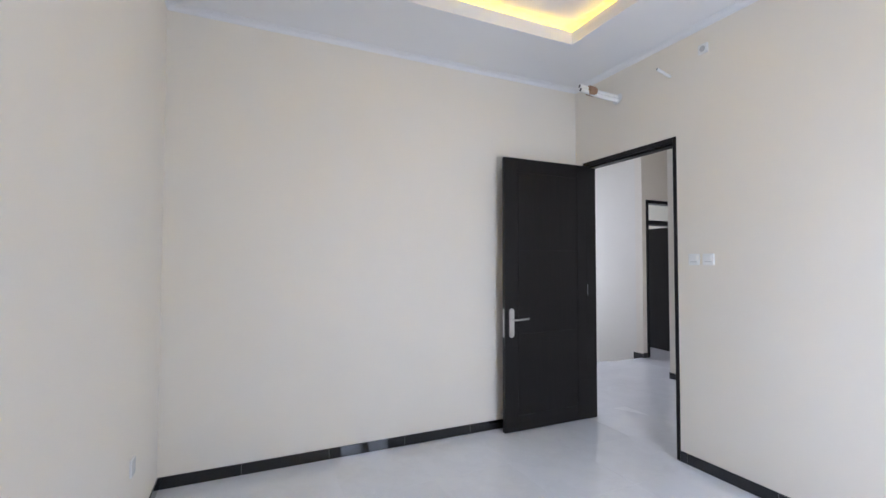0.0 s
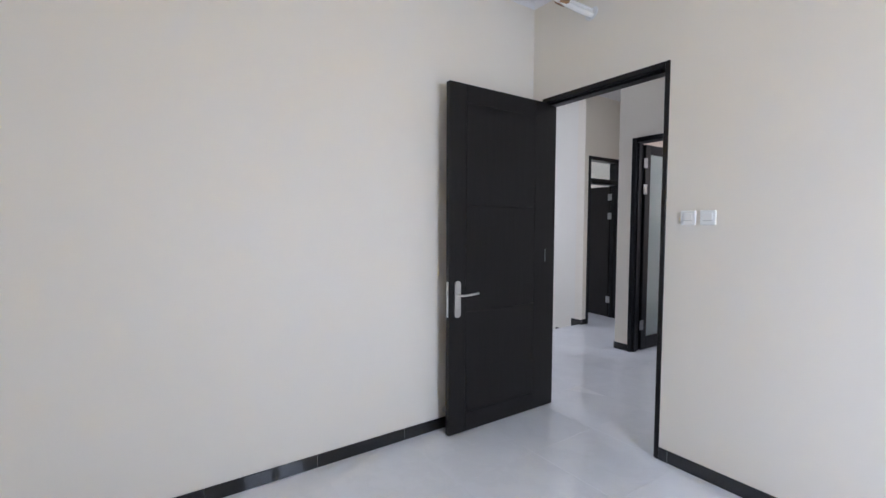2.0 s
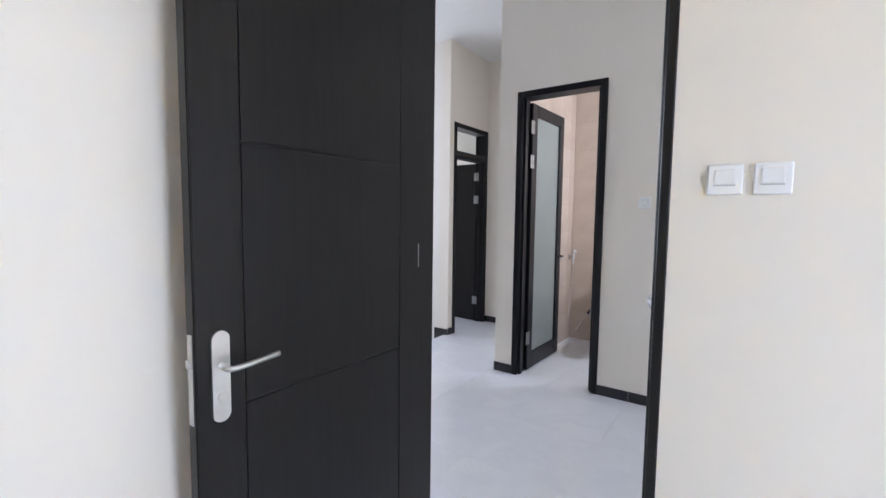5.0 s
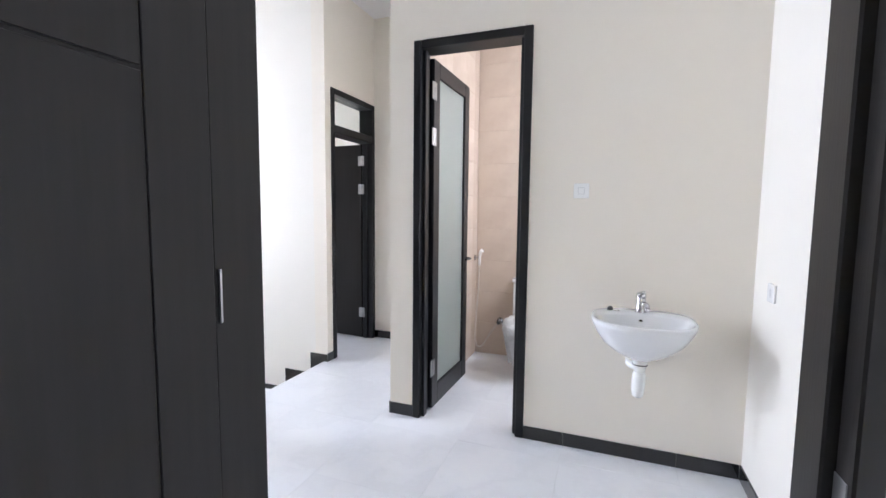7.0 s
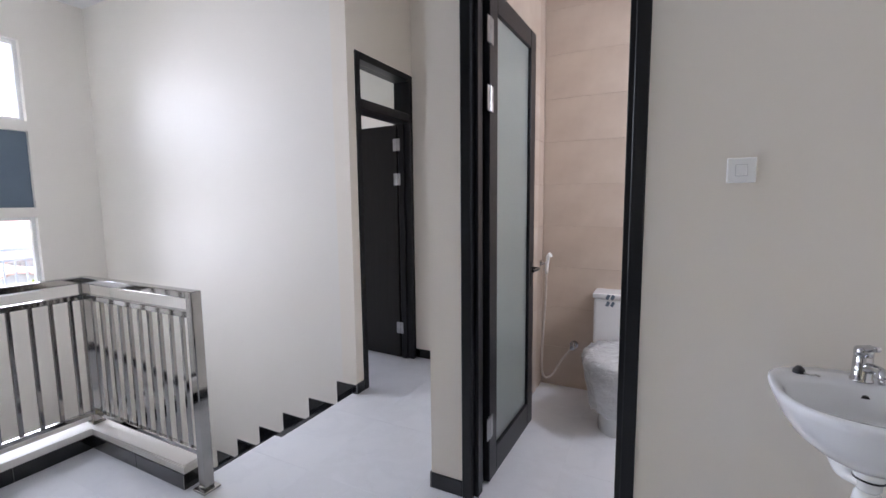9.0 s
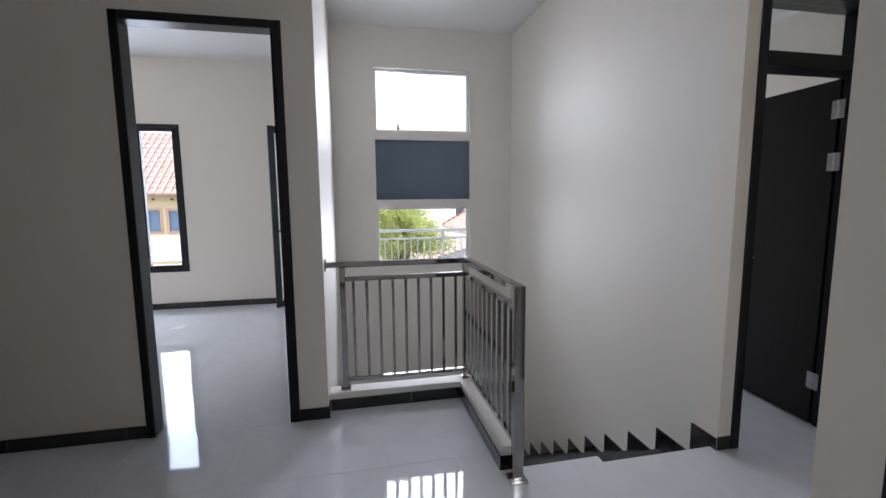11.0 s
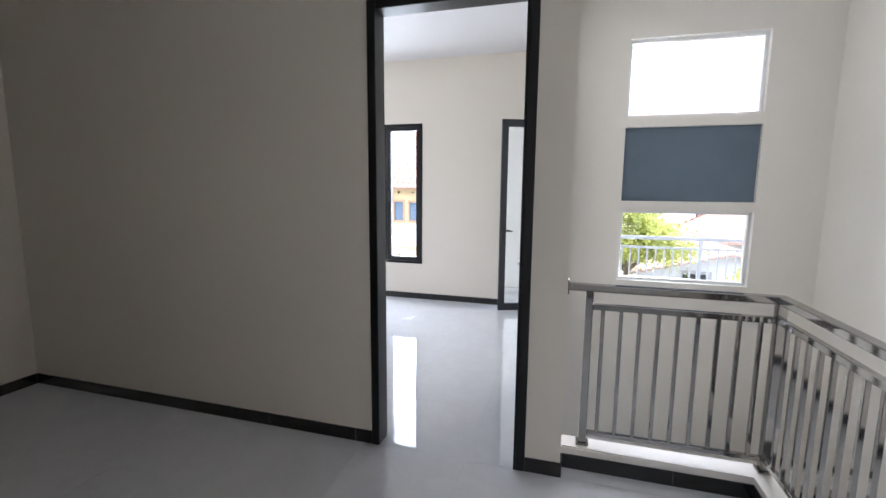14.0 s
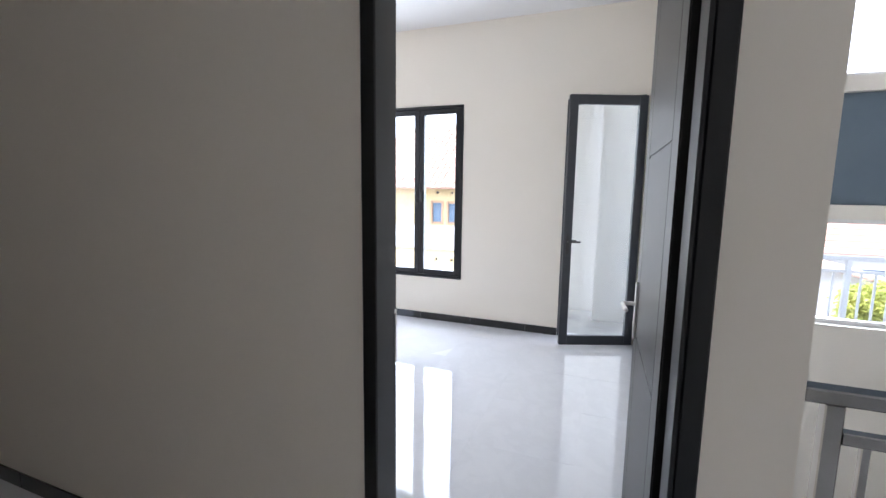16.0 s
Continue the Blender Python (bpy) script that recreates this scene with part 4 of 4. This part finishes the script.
tube(bm, [(BX, 1.875, 0.923), (BX, 1.875, 0.938), (BX, 1.875, 0.946), (BX, 1.875, 0.949)], [0.0235, 0.0235, 0.020, 0.012], 24)
tube(bm, arc([(BX, 1.868, 0.943), (BX + 0.004, 1.84, 0.953), (BX + 0.008, 1.81, 0.960)], 4), [0.011] * 4 + [0.008] * 5, 10)
part("lever", bm, CHROME, tap, smooth=True)
plug = empty("basin_plug", pose(0.735, 1.872, 0.845), label="small black rubber plug with chain lying on the basin", category="plug")
bm = bmesh.new()
tube(bm, [(0.73, 1.872, 0.8445), (0.73, 1.872, 0.856), (0.73, 1.872, 0.866)], [0.017, 0.015, 0.006], 14)
part("stopper", bm, BLACK_PLASTIC, plug)
bm = bmesh.new()
tube(bm, arc([(0.73, 1.87, 0.850), (0.75, 1.855, 0.8475), (0.768, 1.862, 0.8475), (0.775, 1.85, 0.8475)], 5), 0.003, 6)
part("chain", bm, SATIN, plug)
trap = empty("bottle_trap", pose(BX, 1.76, 0.43), label="white plastic bottle trap under the basin", category="pipe")
bm = bmesh.new()
tube(bm, [(BX, 1.762, 0.629), (BX, 1.762, 0.60), (BX, 1.762, 0.598), (BX, 1.762, 0.575), (BX, 1.762, 0.565)], [0.036, 0.036, 0.029, 0.029, 0.022], 18)
part("collar", bm, PLASTIC, trap, smooth=True)
bm = bmesh.new()
tube(bm, [(BX, 1.762, 0.607), (BX, 1.762, 0.601)], 0.0368, 18)
part("seal", bm, BLACK_PLASTIC, trap)
bm = bmesh.new()
tube(bm, [(BX, 1.762, 0.566), (BX, 1.762, 0.555), (BX - 0.002, 1.761, 0.52), (BX - 0.004, 1.76, 0.47), (BX - 0.004, 1.76, 0.442), (BX - 0.004, 1.76, 0.432)], [0.022, 0.03, 0.033, 0.031, 0.026, 0.016], 18)
part("bottle", bm, PLASTIC, trap, smooth=True)
bm = bmesh.new()
tube(bm, arc([(BX - 0.01, 1.762, 0.585), (BX - 0.045, 1.80, 0.588), (BX - 0.045, 1.87, 0.59), (BX - 0.045, YB, 0.59)], 5), 0.018, 12)
part("outlet_pipe", bm, PLASTIC, trap, smooth=True)
valve = empty("basin_stop_valve", pose(0.945, YB, 0.60), label="chrome angle stop valve under the basin", category="valve")
bm = bmesh.new()
tube(bm, [(0.945, YB, 0.60), (0.945, 1.90, 0.60)], 0.011, 12)
tube(bm, [(0.945, YB, 0.60), (0.945, YB - 0.005, 0.60)], 0.026, 16)
tube(bm, [(0.945, 1.905, 0.585), (0.945, 1.905, 0.63)], 0.011, 12)
part("body", bm, CHROME, valve)
bm = bmesh.new()
tube(bm, arc([(0.945, 1.905, 0.63), (0.94, 1.90, 0.68), (0.90, 1.885, 0.72)], 4), 0.006, 8)
part("supply_hose", bm, SATIN, valve, smooth=True)

# ---- bathroom ----
XBI = XBC + 0.16
bt = empty("bathroom_tiles", pose(XBI, 3.4, 0), label="large beige marbled wall tiles in the bathroom", category="wall tiles", kind="structure")
tile_mesh = {}


def wall_tile(axis, at, u0, u1, z0, z1, out):
    key = (axis, round(u1 - u0, 3), round(z1 - z0, 3), out)
    lo, hi = ((0, 0, 0), (out * 0.008, u1 - u0 - 0.0012, z1 - z0 - 0.0012)) if axis == "x" else ((0, 0, 0), (u1 - u0 - 0.0012, out * 0.008, z1 - z0 - 0.0012))
    lo, hi = tuple(map(min, lo, hi)), tuple(map(max, lo, hi))
    p = (at, u0 + 0.0015, z0 + 0.0015) if axis == "x" else (u0 + 0.0015, at, z0 + 0.0015)
    if key not in tile_mesh:
        ob = finish("tile", one(lo, hi, 0.0006), BATH_TILE, bt, local=True)
        tile_mesh[key] = ob.data
    else:
        ob = new("tile", tile_mesh[key])
        ob.parent = bt
    ob.matrix_parent_inverse = placed(bt).inverted()
    ob.location = p


zs = [0.0, 0.3, 0.6, 0.9, 1.2, 1.5, 1.8, 2.1, 2.4, 2.7, ZB]
for z0, z1 in zip(zs, zs[1:]):
    for u0, u1 in ((2.09, 2.65), (2.65, 3.25), (3.25, 3.40)):
        wall_tile("x", XBI, u0, u1, z0, z1, 1)
    for u0, u1 in ((XBI + 0.009, 0.15), (0.15, 0.75), (0.75, XH - 0.001)):
        wall_tile("y", 3.41, u0, u1, z0, z1, -1)

toilet = empty("toilet", pose(0.12, 3.1, 0), label="new white ceramic toilet wrapped in clear plastic film", category="toilet")
TXC = 0.115


def egg(w, y0, y1, z, n=32):
    out = []
    for k in range(n):
        a = 2 * math.pi * k / n
        c, s2 = math.cos(a), math.sin(a)
        yc = y1 - (y1 - y0) * 0.45
        y = yc + ((y1 - yc) if s2 > 0 else (yc - y0)) * s2
        out.append((TXC + w * math.copysign(abs(c) ** 0.85, c), y, z))
    return out


bm = bmesh.new()
loft(bm, [egg(0.11, 2.80, 3.20, 0.0), egg(0.105, 2.81, 3.20, 0.06), egg(0.10, 2.83, 3.2, 0.16), egg(0.13, 2.80, 3.22, 0.26), egg(0.175, 2.74, 3.24, 0.36), egg(0.185, 2.72, 3.25, 0.395),
          egg(0.18, 2.73, 3.24, 0.405), egg(0.13, 2.78, 3.14, 0.40), egg(0.10, 2.82, 3.08, 0.33), egg(0.03, 2.90, 3.0, 0.27)])
part("bowl", bm, CERAMIC, toilet, smooth=True)
bm = bmesh.new()
loft(bm, [egg(0.186, 2.715, 3.20, 0.407), egg(0.19, 2.71, 3.205, 0.418), egg(0.188, 2.712, 3.203, 0.438), egg(0.17, 2.73, 3.19, 0.446)])
part("seat_lid", bm, PLASTIC, toilet, smooth=True)
part("tank", one((TXC - 0.18, 3.21, 0.41), (TXC + 0.18, 3.398, 0.735), 0.025, 3), CERAMIC, toilet)
part("tank_lid", one((TXC - 0.187, 3.203, 0.7352), (TXC + 0.187, 3.4, 0.77), 0.012, 3), CERAMIC, toilet)
for z0, y0 in ((0.742, 3.2018), (0.695, 3.2088)):
    for k in range(2):
        bm = bmesh.new()
        u = TXC - 0.105 + 0.03 * k
        prism(bm, [(u, z0 - 0.004), (u + 0.018, z0 - 0.012), (u + 0.032, z0 + 0.018), (u + 0.014, z0 + 0.026)], "y", y0, y0 + 0.0012)
        part("sticker_bar", bm, BLUE_PANEL, toilet)
rng = random.Random(4)
bm = bmesh.new()
rings = []
for z, w, y0, y1 in ((0.13, 0.15, 2.77, 3.16), (0.2, 0.165, 2.745, 3.18), (0.29, 0.185, 2.72, 3.19), (0.37, 0.20, 2.70, 3.195), (0.43, 0.203, 2.695, 3.2), (0.462, 0.185, 2.72, 3.19), (0.472, 0.12, 2.78, 3.15)):
    rings.append([(x + rng.uniform(-0.010, 0.010), y + rng.uniform(-0.010, 0.006), zz + rng.uniform(-0.012, 0.012)) for x, y, zz in egg(w, y0, y1, z, 40)])
loft(bm, rings, cap0=False)
part("plastic_film", bm, FILM, toilet, "crumpled clear plastic film", smooth=True)

shower = empty("bidet_shower", pose(XBI, 3.3, 0.9), label="white hand shower with a hanging pale beige hose", category="shower")
bm = bmesh.new()
tube(bm, [(XBI + 0.008, 3.33, 0.93), (XBI + 0.05, 3.33, 0.935)], 0.012, 12)
tube(bm, [(XBI + 0.008, 3.33, 0.93), (XBI + 0.014, 3.33, 0.93)], 0.026, 14)
part("holder", bm, CHROME, shower)
bm = bmesh.new()
tube(bm, [(XBI + 0.055, 3.33, 0.86), (XBI + 0.058, 3.328, 0.93), (XBI + 0.066, 3.325, 0.985), (XBI + 0.085, 3.318, 1.0)], [0.012, 0.013, 0.015, 0.02], 12)
part("spray_head", bm, PLASTIC, shower, smooth=True)
bm = bmesh.new()
tube(bm, arc([(XBI + 0.055, 3.33, 0.865), (XBI + 0.05, 3.32, 0.6), (XBI + 0.04, 3.29, 0.3), (XBI + 0.05, 3.28, 0.12), (XBI + 0.10, 3.31, 0.10), (XBI + 0.17, 3.36, 0.22), (-0.225, 3.385, 0.32)], 7), 0.0075, 8)
part("hose", bm, HOSE, shower, "pale beige plastic hose", smooth=True)
bm = bmesh.new()
tube(bm, [(-0.216, 3.402, 0.333), (-0.216, 3.396, 0.333)], 0.03, 16)
tube(bm, [(-0.216, 3.40, 0.333), (-0.216, 3.34, 0.333)], 0.013, 12)
tube(bm, [(-0.216, 3.352, 0.31), (-0.216, 3.352, 0.365)], 0.012, 12)
tube(bm, [(-0.216, 3.34, 0.333), (-0.216, 3.318, 0.333)], 0.02, 6)
part("stop_valve", bm, CHROME, shower)

# ---- balcony ----
structure("balcony_floor", one((-6.949, -0.45, -0.15), (XW2 - T, YST + T, -0.02)), CONCRETE, "grey concrete balcony slab outside the windows", "balcony")
structure("balcony_side_wall", slab("x", -6.75, -6.55, (-0.03, 0.62), (-0.15, ZTOP)), OUTWALL, "white painted balcony side wall", "wall")
structure("balcony_back_wall", slab("x", -7.15, -6.95, (-1.15, -0.03), (-0.15, ZTOP)), OUTWALL, "white painted balcony wall set further back", "wall")
# Unseen slab, added and sized to keep direct sun off the balcony walls.
structure("balcony_sun_block", one((-7.3, -3.1, 3.35), (XW2 - T, 1.0, 3.50)), OUTWALL, "unseen white slab added to keep sun off the balcony walls", "canopy")
brail = empty("balcony_railing", pose(-6.0, 1.8, 0), label="pale painted steel balcony railing outside the window", category="railing")
structure("balcony_edge", one((-6.06, YP, -0.3), (-5.90, YST + T, 0.31)), OUTWALL, "white plastered balcony parapet", "parapet")
BRX = -6.0
part("handrail", one((BRX - 0.025, YP, 0.895), (BRX + 0.025, YST + 0.1, 0.935), 0.004), GALV, brail)
part("mid_rail", one((BRX - 0.015, YP, 0.785), (BRX + 0.015, YST + 0.1, 0.812), 0.003), GALV, brail)
part("bottom_rail", one((BRX - 0.015, YP, 0.332), (BRX + 0.015, YST + 0.1, 0.355), 0.003), GALV, brail)
for y in (0.62, 2.005, 2.6):
    part("post", one((BRX - 0.02, y - 0.02, 0.31), (BRX + 0.02, y + 0.02, 0.895), 0.003), GALV, brail)
bb0 = None
for k in range(21):
    y = 0.675 + 0.095 * k
    if abs(y - 2.005) < 0.04:
        continue
    if bb0 is None:
        bb0 = finish("baluster", one((-0.008, -0.008, 0.353), (0.008, 0.008, 0.787), 0.002), GALV)
        b = bb0
    else:
        b = new("baluster", bb0.data)
    b.parent, b.matrix_parent_inverse, b.location = brail, placed(brail).inverted(), (BRX, y, 0)

# ---- outdoors ----
GZ = -3.6
structure("ground", one((-400, -400, GZ - 0.5), (400, 400, GZ)), PAVING, "grey paved ground of the neighbourhood", "ground")


def house(name, x0, x1, y0, y1, z1, ridge, wall_mat, roof_mat, label, windows, along="y", over=0.6, hip=0.0):
    """A house with a pitched tiled roof; windows, dark-filled bays among them, are (y0, y1, z0, z1, frame material,
    pane material) on its east face.
    """
    h = empty(name, pose(x1, (y0 + y1) / 2, GZ), label=label, category="house")
    holes = [w[:4] for w in windows]
    part("wall", slab("x", x1 - 0.2, x1, (y0, y1), (GZ, z1), holes), wall_mat, h)
    part("wall", boxes(((x0, y0, GZ), (x1 - 0.21, y0 + 0.2, z1)), ((x0, y1 - 0.2, GZ), (x1 - 0.21, y1, z1)), ((x0, y0 + 0.21, GZ), (x0 + 0.2, y1 - 0.21, z1))), wall_mat, h)
    bm = bmesh.new()
    if along == "y":
        xm = (x0 + x1) / 2
        if hip:
            a, b, c = Vector((x1 + over, y0 - over, z1 - 0.15)), Vector((x0 - over, y0 - over, z1 - 0.15)), Vector((xm, y0 - over + hip, ridge))
            up, low = [bm.verts.new(p) for p in (a, b, c)], [bm.verts.new(p - Vector((0, 0, 0.08))) for p in (a, b, c)]
            bm.faces.new(up)
            bm.faces.new(low[::-1])
            for k in range(3):
                bm.faces.new((up[k], low[k], low[(k + 1) % 3], up[(k + 1) % 3]))
        for sx, xe in ((1, x1 + over), (-1, x0 - over)):
            n = 14
            for k in range(n):
                a, b = k / n, (k + 1.12) / n
                pa = (xe + (xm - xe) * a, z1 - 0.15 + (ridge - z1 + 0.15) * a + 0.04)
                pb = (xe + (xm - xe) * min(b, 1), z1 - 0.15 + (ridge - z1 + 0.15) * min(b, 1))
                prism(bm, [(pa[0], pa[1]), (pb[0], pb[1]), (pb[0], pb[1] - 0.06), (pa[0], pa[1] - 0.08)], "y", y0 - over + hip * a, y1 + over)
    else:
        ym = (y0 + y1) / 2
        for sy, ye in ((1, y1 + over), (-1, y0 - over)):
            n = 12
            for k in range(n):
                a, b = k / n, (k + 1.12) / n
                pa = (ye + (ym - ye) * a, z1 - 0.15 + (ridge - z1 + 0.15) * a + 0.04)
                pb = (ye + (ym - ye) * min(b, 1), z1 - 0.15 + (ridge - z1 + 0.15) * min(b, 1))
                prism(bm, [(pa[0], pa[1]), (pb[0], pb[1]), (pb[0], pb[1] - 0.06), (pa[0], pa[1] - 0.08)], "x", x0 - over, x1 + over)
        g = bmesh.new()
        prism(g, [(y0, z1), (y1, z1), (ym, ridge - 0.1)], "x", x1 - 0.2, x1)
        part("gable", g, wall_mat, h)
    part("roof", bm, roof_mat, h)
    for a, b, c, d, fm, pm in windows:
        w = boxes(((x1 - 0.12, a, c), (x1 + 0.03, a + 0.1, d)), ((x1 - 0.12, b - 0.1, c), (x1 + 0.03, b, d)),
                  ((x1 - 0.12, a + 0.11, c), (x1 + 0.03, b - 0.11, c + 0.1)), ((x1 - 0.12, a + 0.11, d - 0.1), (x1 + 0.03, b - 0.11, d)))
        win = part("window", w, fm, h)
        part("pane", one((x1 - 0.09, a + 0.1, c + 0.1), (x1 - 0.07, b - 0.1, d - 0.1)), pm, win)
    return h


WINDOW_BLUE = two_tone("blue_window_glass", (0.10, 0.16, 0.24), (0.16, 0.24, 0.34), 2, 0.15)
SHADED_GLASS = two_tone("shaded_window", (0.045, 0.05, 0.065), (0.07, 0.075, 0.09), 3, 0.6)
RED_SHUTTER = two_tone("red_shutter", (0.36, 0.06, 0.05), (0.45, 0.09, 0.07), 4, 0.6)
WINDOW_WOOD = two_tone("orange_window_wood", (0.42, 0.25, 0.15), (0.52, 0.33, 0.20), 4, 0.6)
yellow = house("yellow_house", -28, -20, -10.5, -3.5, 1.75, 4.9, YELLOW, ROOF_RED, "yellow neighbouring house with a red clay tile roof",
               [(-7.71, -7.06, -0.05, 1.03, WINDOW_WOOD, WINDOW_BLUE), (-6.92, -6.25, -0.05, 1.0, WINDOW_WOOD, WINDOW_BLUE), (-7.54, -7.19, 1.24, 1.54, YELLOW, GRANITE), (-6.82, -6.48, 1.24, 1.52, YELLOW, GRANITE),
                (-7.56, -7.22, -1.86, -1.52, YELLOW, GRANITE), (-6.80, -6.46, -1.86, -1.52, YELLOW, GRANITE)])
part("plaster_band", one((-19.999, -10.5, -1.22), (-19.94, -3.5, -0.12), 0.01), OUTWALL, yellow, "white plaster band")
bm = bmesh.new()
for k in range(28):
    y = -10.9 + 0.29 * k
    prism(bm, [(-19.38, 1.66), (-24.0, 4.97), (-24.0, 4.90), (-19.38, 1.59)], "y", y, y + 0.07)
part("roof_ribs", bm, ROOF_PALE, yellow, "raised ribs of pale roof tiles")
house("tall_white_house", -40, -32, 5.2, 17.0, 5.0, 7.5, OUTWALL, ROOF_PALE, "tall white house behind the tiled roofs",
      [(8.35, 9.25, -0.55, 1.3, PLASTIC, SHADED_GLASS), (9.72, 10.48, -0.2, 1.2, RED_SHUTTER, RED_SHUTTER)])
# Shade inside the two open garage bays is coloured in as dark panes.
house("garage_house", -22, -16, 2.9, 8.1, -1.02, -0.42, OUTWALL, ROOF_PALE, "low white garage house with a shallow gable roof",
      [(4.1, 5.05, -3.2, -1.06, CONCRETE, BLACK_PLASTIC), (6.0, 7.3, -2.2, -1.06, CONCRETE, GRANITE)], along="x", over=0.4)
house("tiled_house", -31, -22.5, 7.9, 19.0, -0.55, 2.3, OUTWALL, ROOF_RED, "house with a faded red hipped tile roof",
      [(9.0, 10.0, -2.6, -1.2, PLASTIC, WINDOW_BLUE)], hip=4.0)
pole = empty("street_pole", pose(-12, 5.14, GZ), label="slim rusty brown steel pole behind the garden", category="pole")
bm = bmesh.new()
tube(bm, [(-12, 5.14, GZ), (-12, 5.14, -1.0), (-12, 5.13, 1.06)], [0.05, 0.042, 0.034], 10)
part("shaft", bm, RUST, pole, smooth=True)
bm = bmesh.new()
tube(bm, [(-12, 5.14, GZ), (-12, 5.14, GZ + 0.25)], 0.085, 12)
part("base", bm, RUST, pole)


def leafy(name, x, y, base, height, crown, spread, mat, label, seed, count):
    """A tapered trunk, limbs and a crown of many small leaves with gaps and an uneven outline."""
    r = random.Random(seed)
    t = empty(name, pose(x, y, base), label=label, category="tree")
    bm = bmesh.new()
    hub = Vector((x, y, base + height - crown * 0.9))
    tube(bm, arc([(x, y, base), (x + 0.08, y - 0.05, base + (height - crown) * 0.5), hub], 4), [0.13 - 0.008 * k for k in range(9)], 10)
    tips = []
    for k in range(9):
        a, e = 2 * math.pi * k / 9 + r.uniform(-0.3, 0.3), r.uniform(0.2, 1.1)
        tip = hub + Vector((math.cos(a) * math.cos(e) * spread * 0.75, math.sin(a) * math.cos(e) * spread * 0.75, math.sin(e) * crown * 0.75))
        mid = hub.lerp(tip, 0.5) + Vector((r.uniform(-0.1, 0.1), r.uniform(-0.1, 0.1), 0.12))
        tube(bm, arc([hub - Vector((0, 0, 0.2)), mid, tip], 3), [0.06 - 0.008 * j for j in range(7)], 6)
        tips += [mid, tip]
    part("trunk", bm, BARK, t, smooth=True)
    clumps = [p + Vector((r.gauss(0, 0.25), r.gauss(0, 0.25), r.gauss(0, 0.2))) * spread * 0.6 for p in tips for _ in range(4)]
    verts, faces = [], []
    loose = min(0.2, 0.26 * spread)
    for k in range(count):
        c = r.choice(clumps)
        p = c + Vector((r.gauss(0, loose), r.gauss(0, loose), r.gauss(0, loose * 0.8)))
        d = Vector((r.gauss(0, 1), r.gauss(0, 1), r.gauss(0, 0.6))).normalized()
        s2 = d.orthogonal().normalized()
        s2.rotate(Matrix.Rotation(r.uniform(0, 6.28), 3, d))
        ln, wd = r.uniform(0.05, 0.10), r.uniform(0.02, 0.034)
        n = len(verts)
        verts += [p, p + d * ln * 0.5 + s2 * wd, p + d * ln, p + d * ln * 0.5 - s2 * wd]
        faces.append((n, n + 1, n + 2, n + 3))
    me = bpy.data.meshes.new("crown")
    me.from_pydata([tuple(v) for v in verts], [], faces)
    me.materials.append(mat)
    ob = tagged(new("crown", me), kind="stuff")
    ob.parent, ob.matrix_parent_inverse = t, placed(t).inverted()
    return t


leafy("tree", -13.2, 2.12, GZ, 5.4, 2.6, 1.7, LEAF, "bright yellow-green leafy street tree", 3, 30000)
leafy("tree", -15.0, 0.6, GZ, 5.0, 2.3, 1.6, LEAF, "bright yellow-green leafy street tree", 8, 16000)
leafy("shrub", -12.4, 5.55, GZ, 3.6, 1.3, 0.34, LEAF, "yellow-green leafy garden shrub", 5, 8000)
leafy("shrub", -11.9, 4.75, GZ, 3.55, 1.2, 0.40, LEAF, "yellow-green leafy garden shrub", 6, 8000)

# ---- floor tiles ----
TILE = 0.589
ROOMS = [(XW, XE, YS, 0.0), (0.0, 0.988, 0.0, T1), (XWO, XH, T1, YB), (XB, XWO, YN, 1.40), (-1.70, XWO, 1.40, YB), (-1.645, -0.46, YB, YB + T),
         (XT, XBC, YB, YC), (-0.46, 0.271, YB, YB + T), (XBC + 0.16, XH, YB + T, 3.41), (-1.645, XT, YB, YST), (XT - T, XT, 2.702, 3.455), (-4.0, XT - T, YST + T, 4.9),
         (XB - T, XB, -0.535, 0.330), (XW2, XB - T, YS2, YP - T), (-2.54, XB, YP, 1.40)]


def in_rooms(x, y):
    return any(a < x < b and c < y < d for a, b, c, d in ROOMS)


def cuts(lo, hi, marks):
    return [lo] + sorted({m for m in marks if lo + 1e-6 < m < hi - 1e-6}) + [hi]


tr = random.Random(21)
GX, GY, GAP = 0.503, -2.932, 0.0004
for i in range(-12, 7):
    for j in range(-4, 15):
        x0, y0 = GX + TILE * i, GY + TILE * j
        bm = bmesh.new()
        xs = cuts(x0 + GAP, x0 + TILE - GAP, [m for room in ROOMS for m in room[:2]])
        ys = cuts(y0 + GAP, y0 + TILE - GAP, [m for room in ROOMS for m in room[2:]])
        cx, cy = x0 + TILE / 2, y0 + TILE / 2
        for a, b in zip(xs, xs[1:]):
            for c, d in zip(ys, ys[1:]):
                if in_rooms((a + b) / 2, (c + d) / 2):
                    box(bm, (a - cx, c - cy, -0.008), (b - cx, d - cy, 0.0))
        tilt = (tr.gauss(0, 0.0009), tr.gauss(0, 0.0009), 0)
        if not bm.verts:
            bm.free()
            continue
        ob = finish("tile", bm, FLOOR, floor_slab, local=True)
        ob.location, ob.rotation_euler = (cx, cy, 0.0), tilt
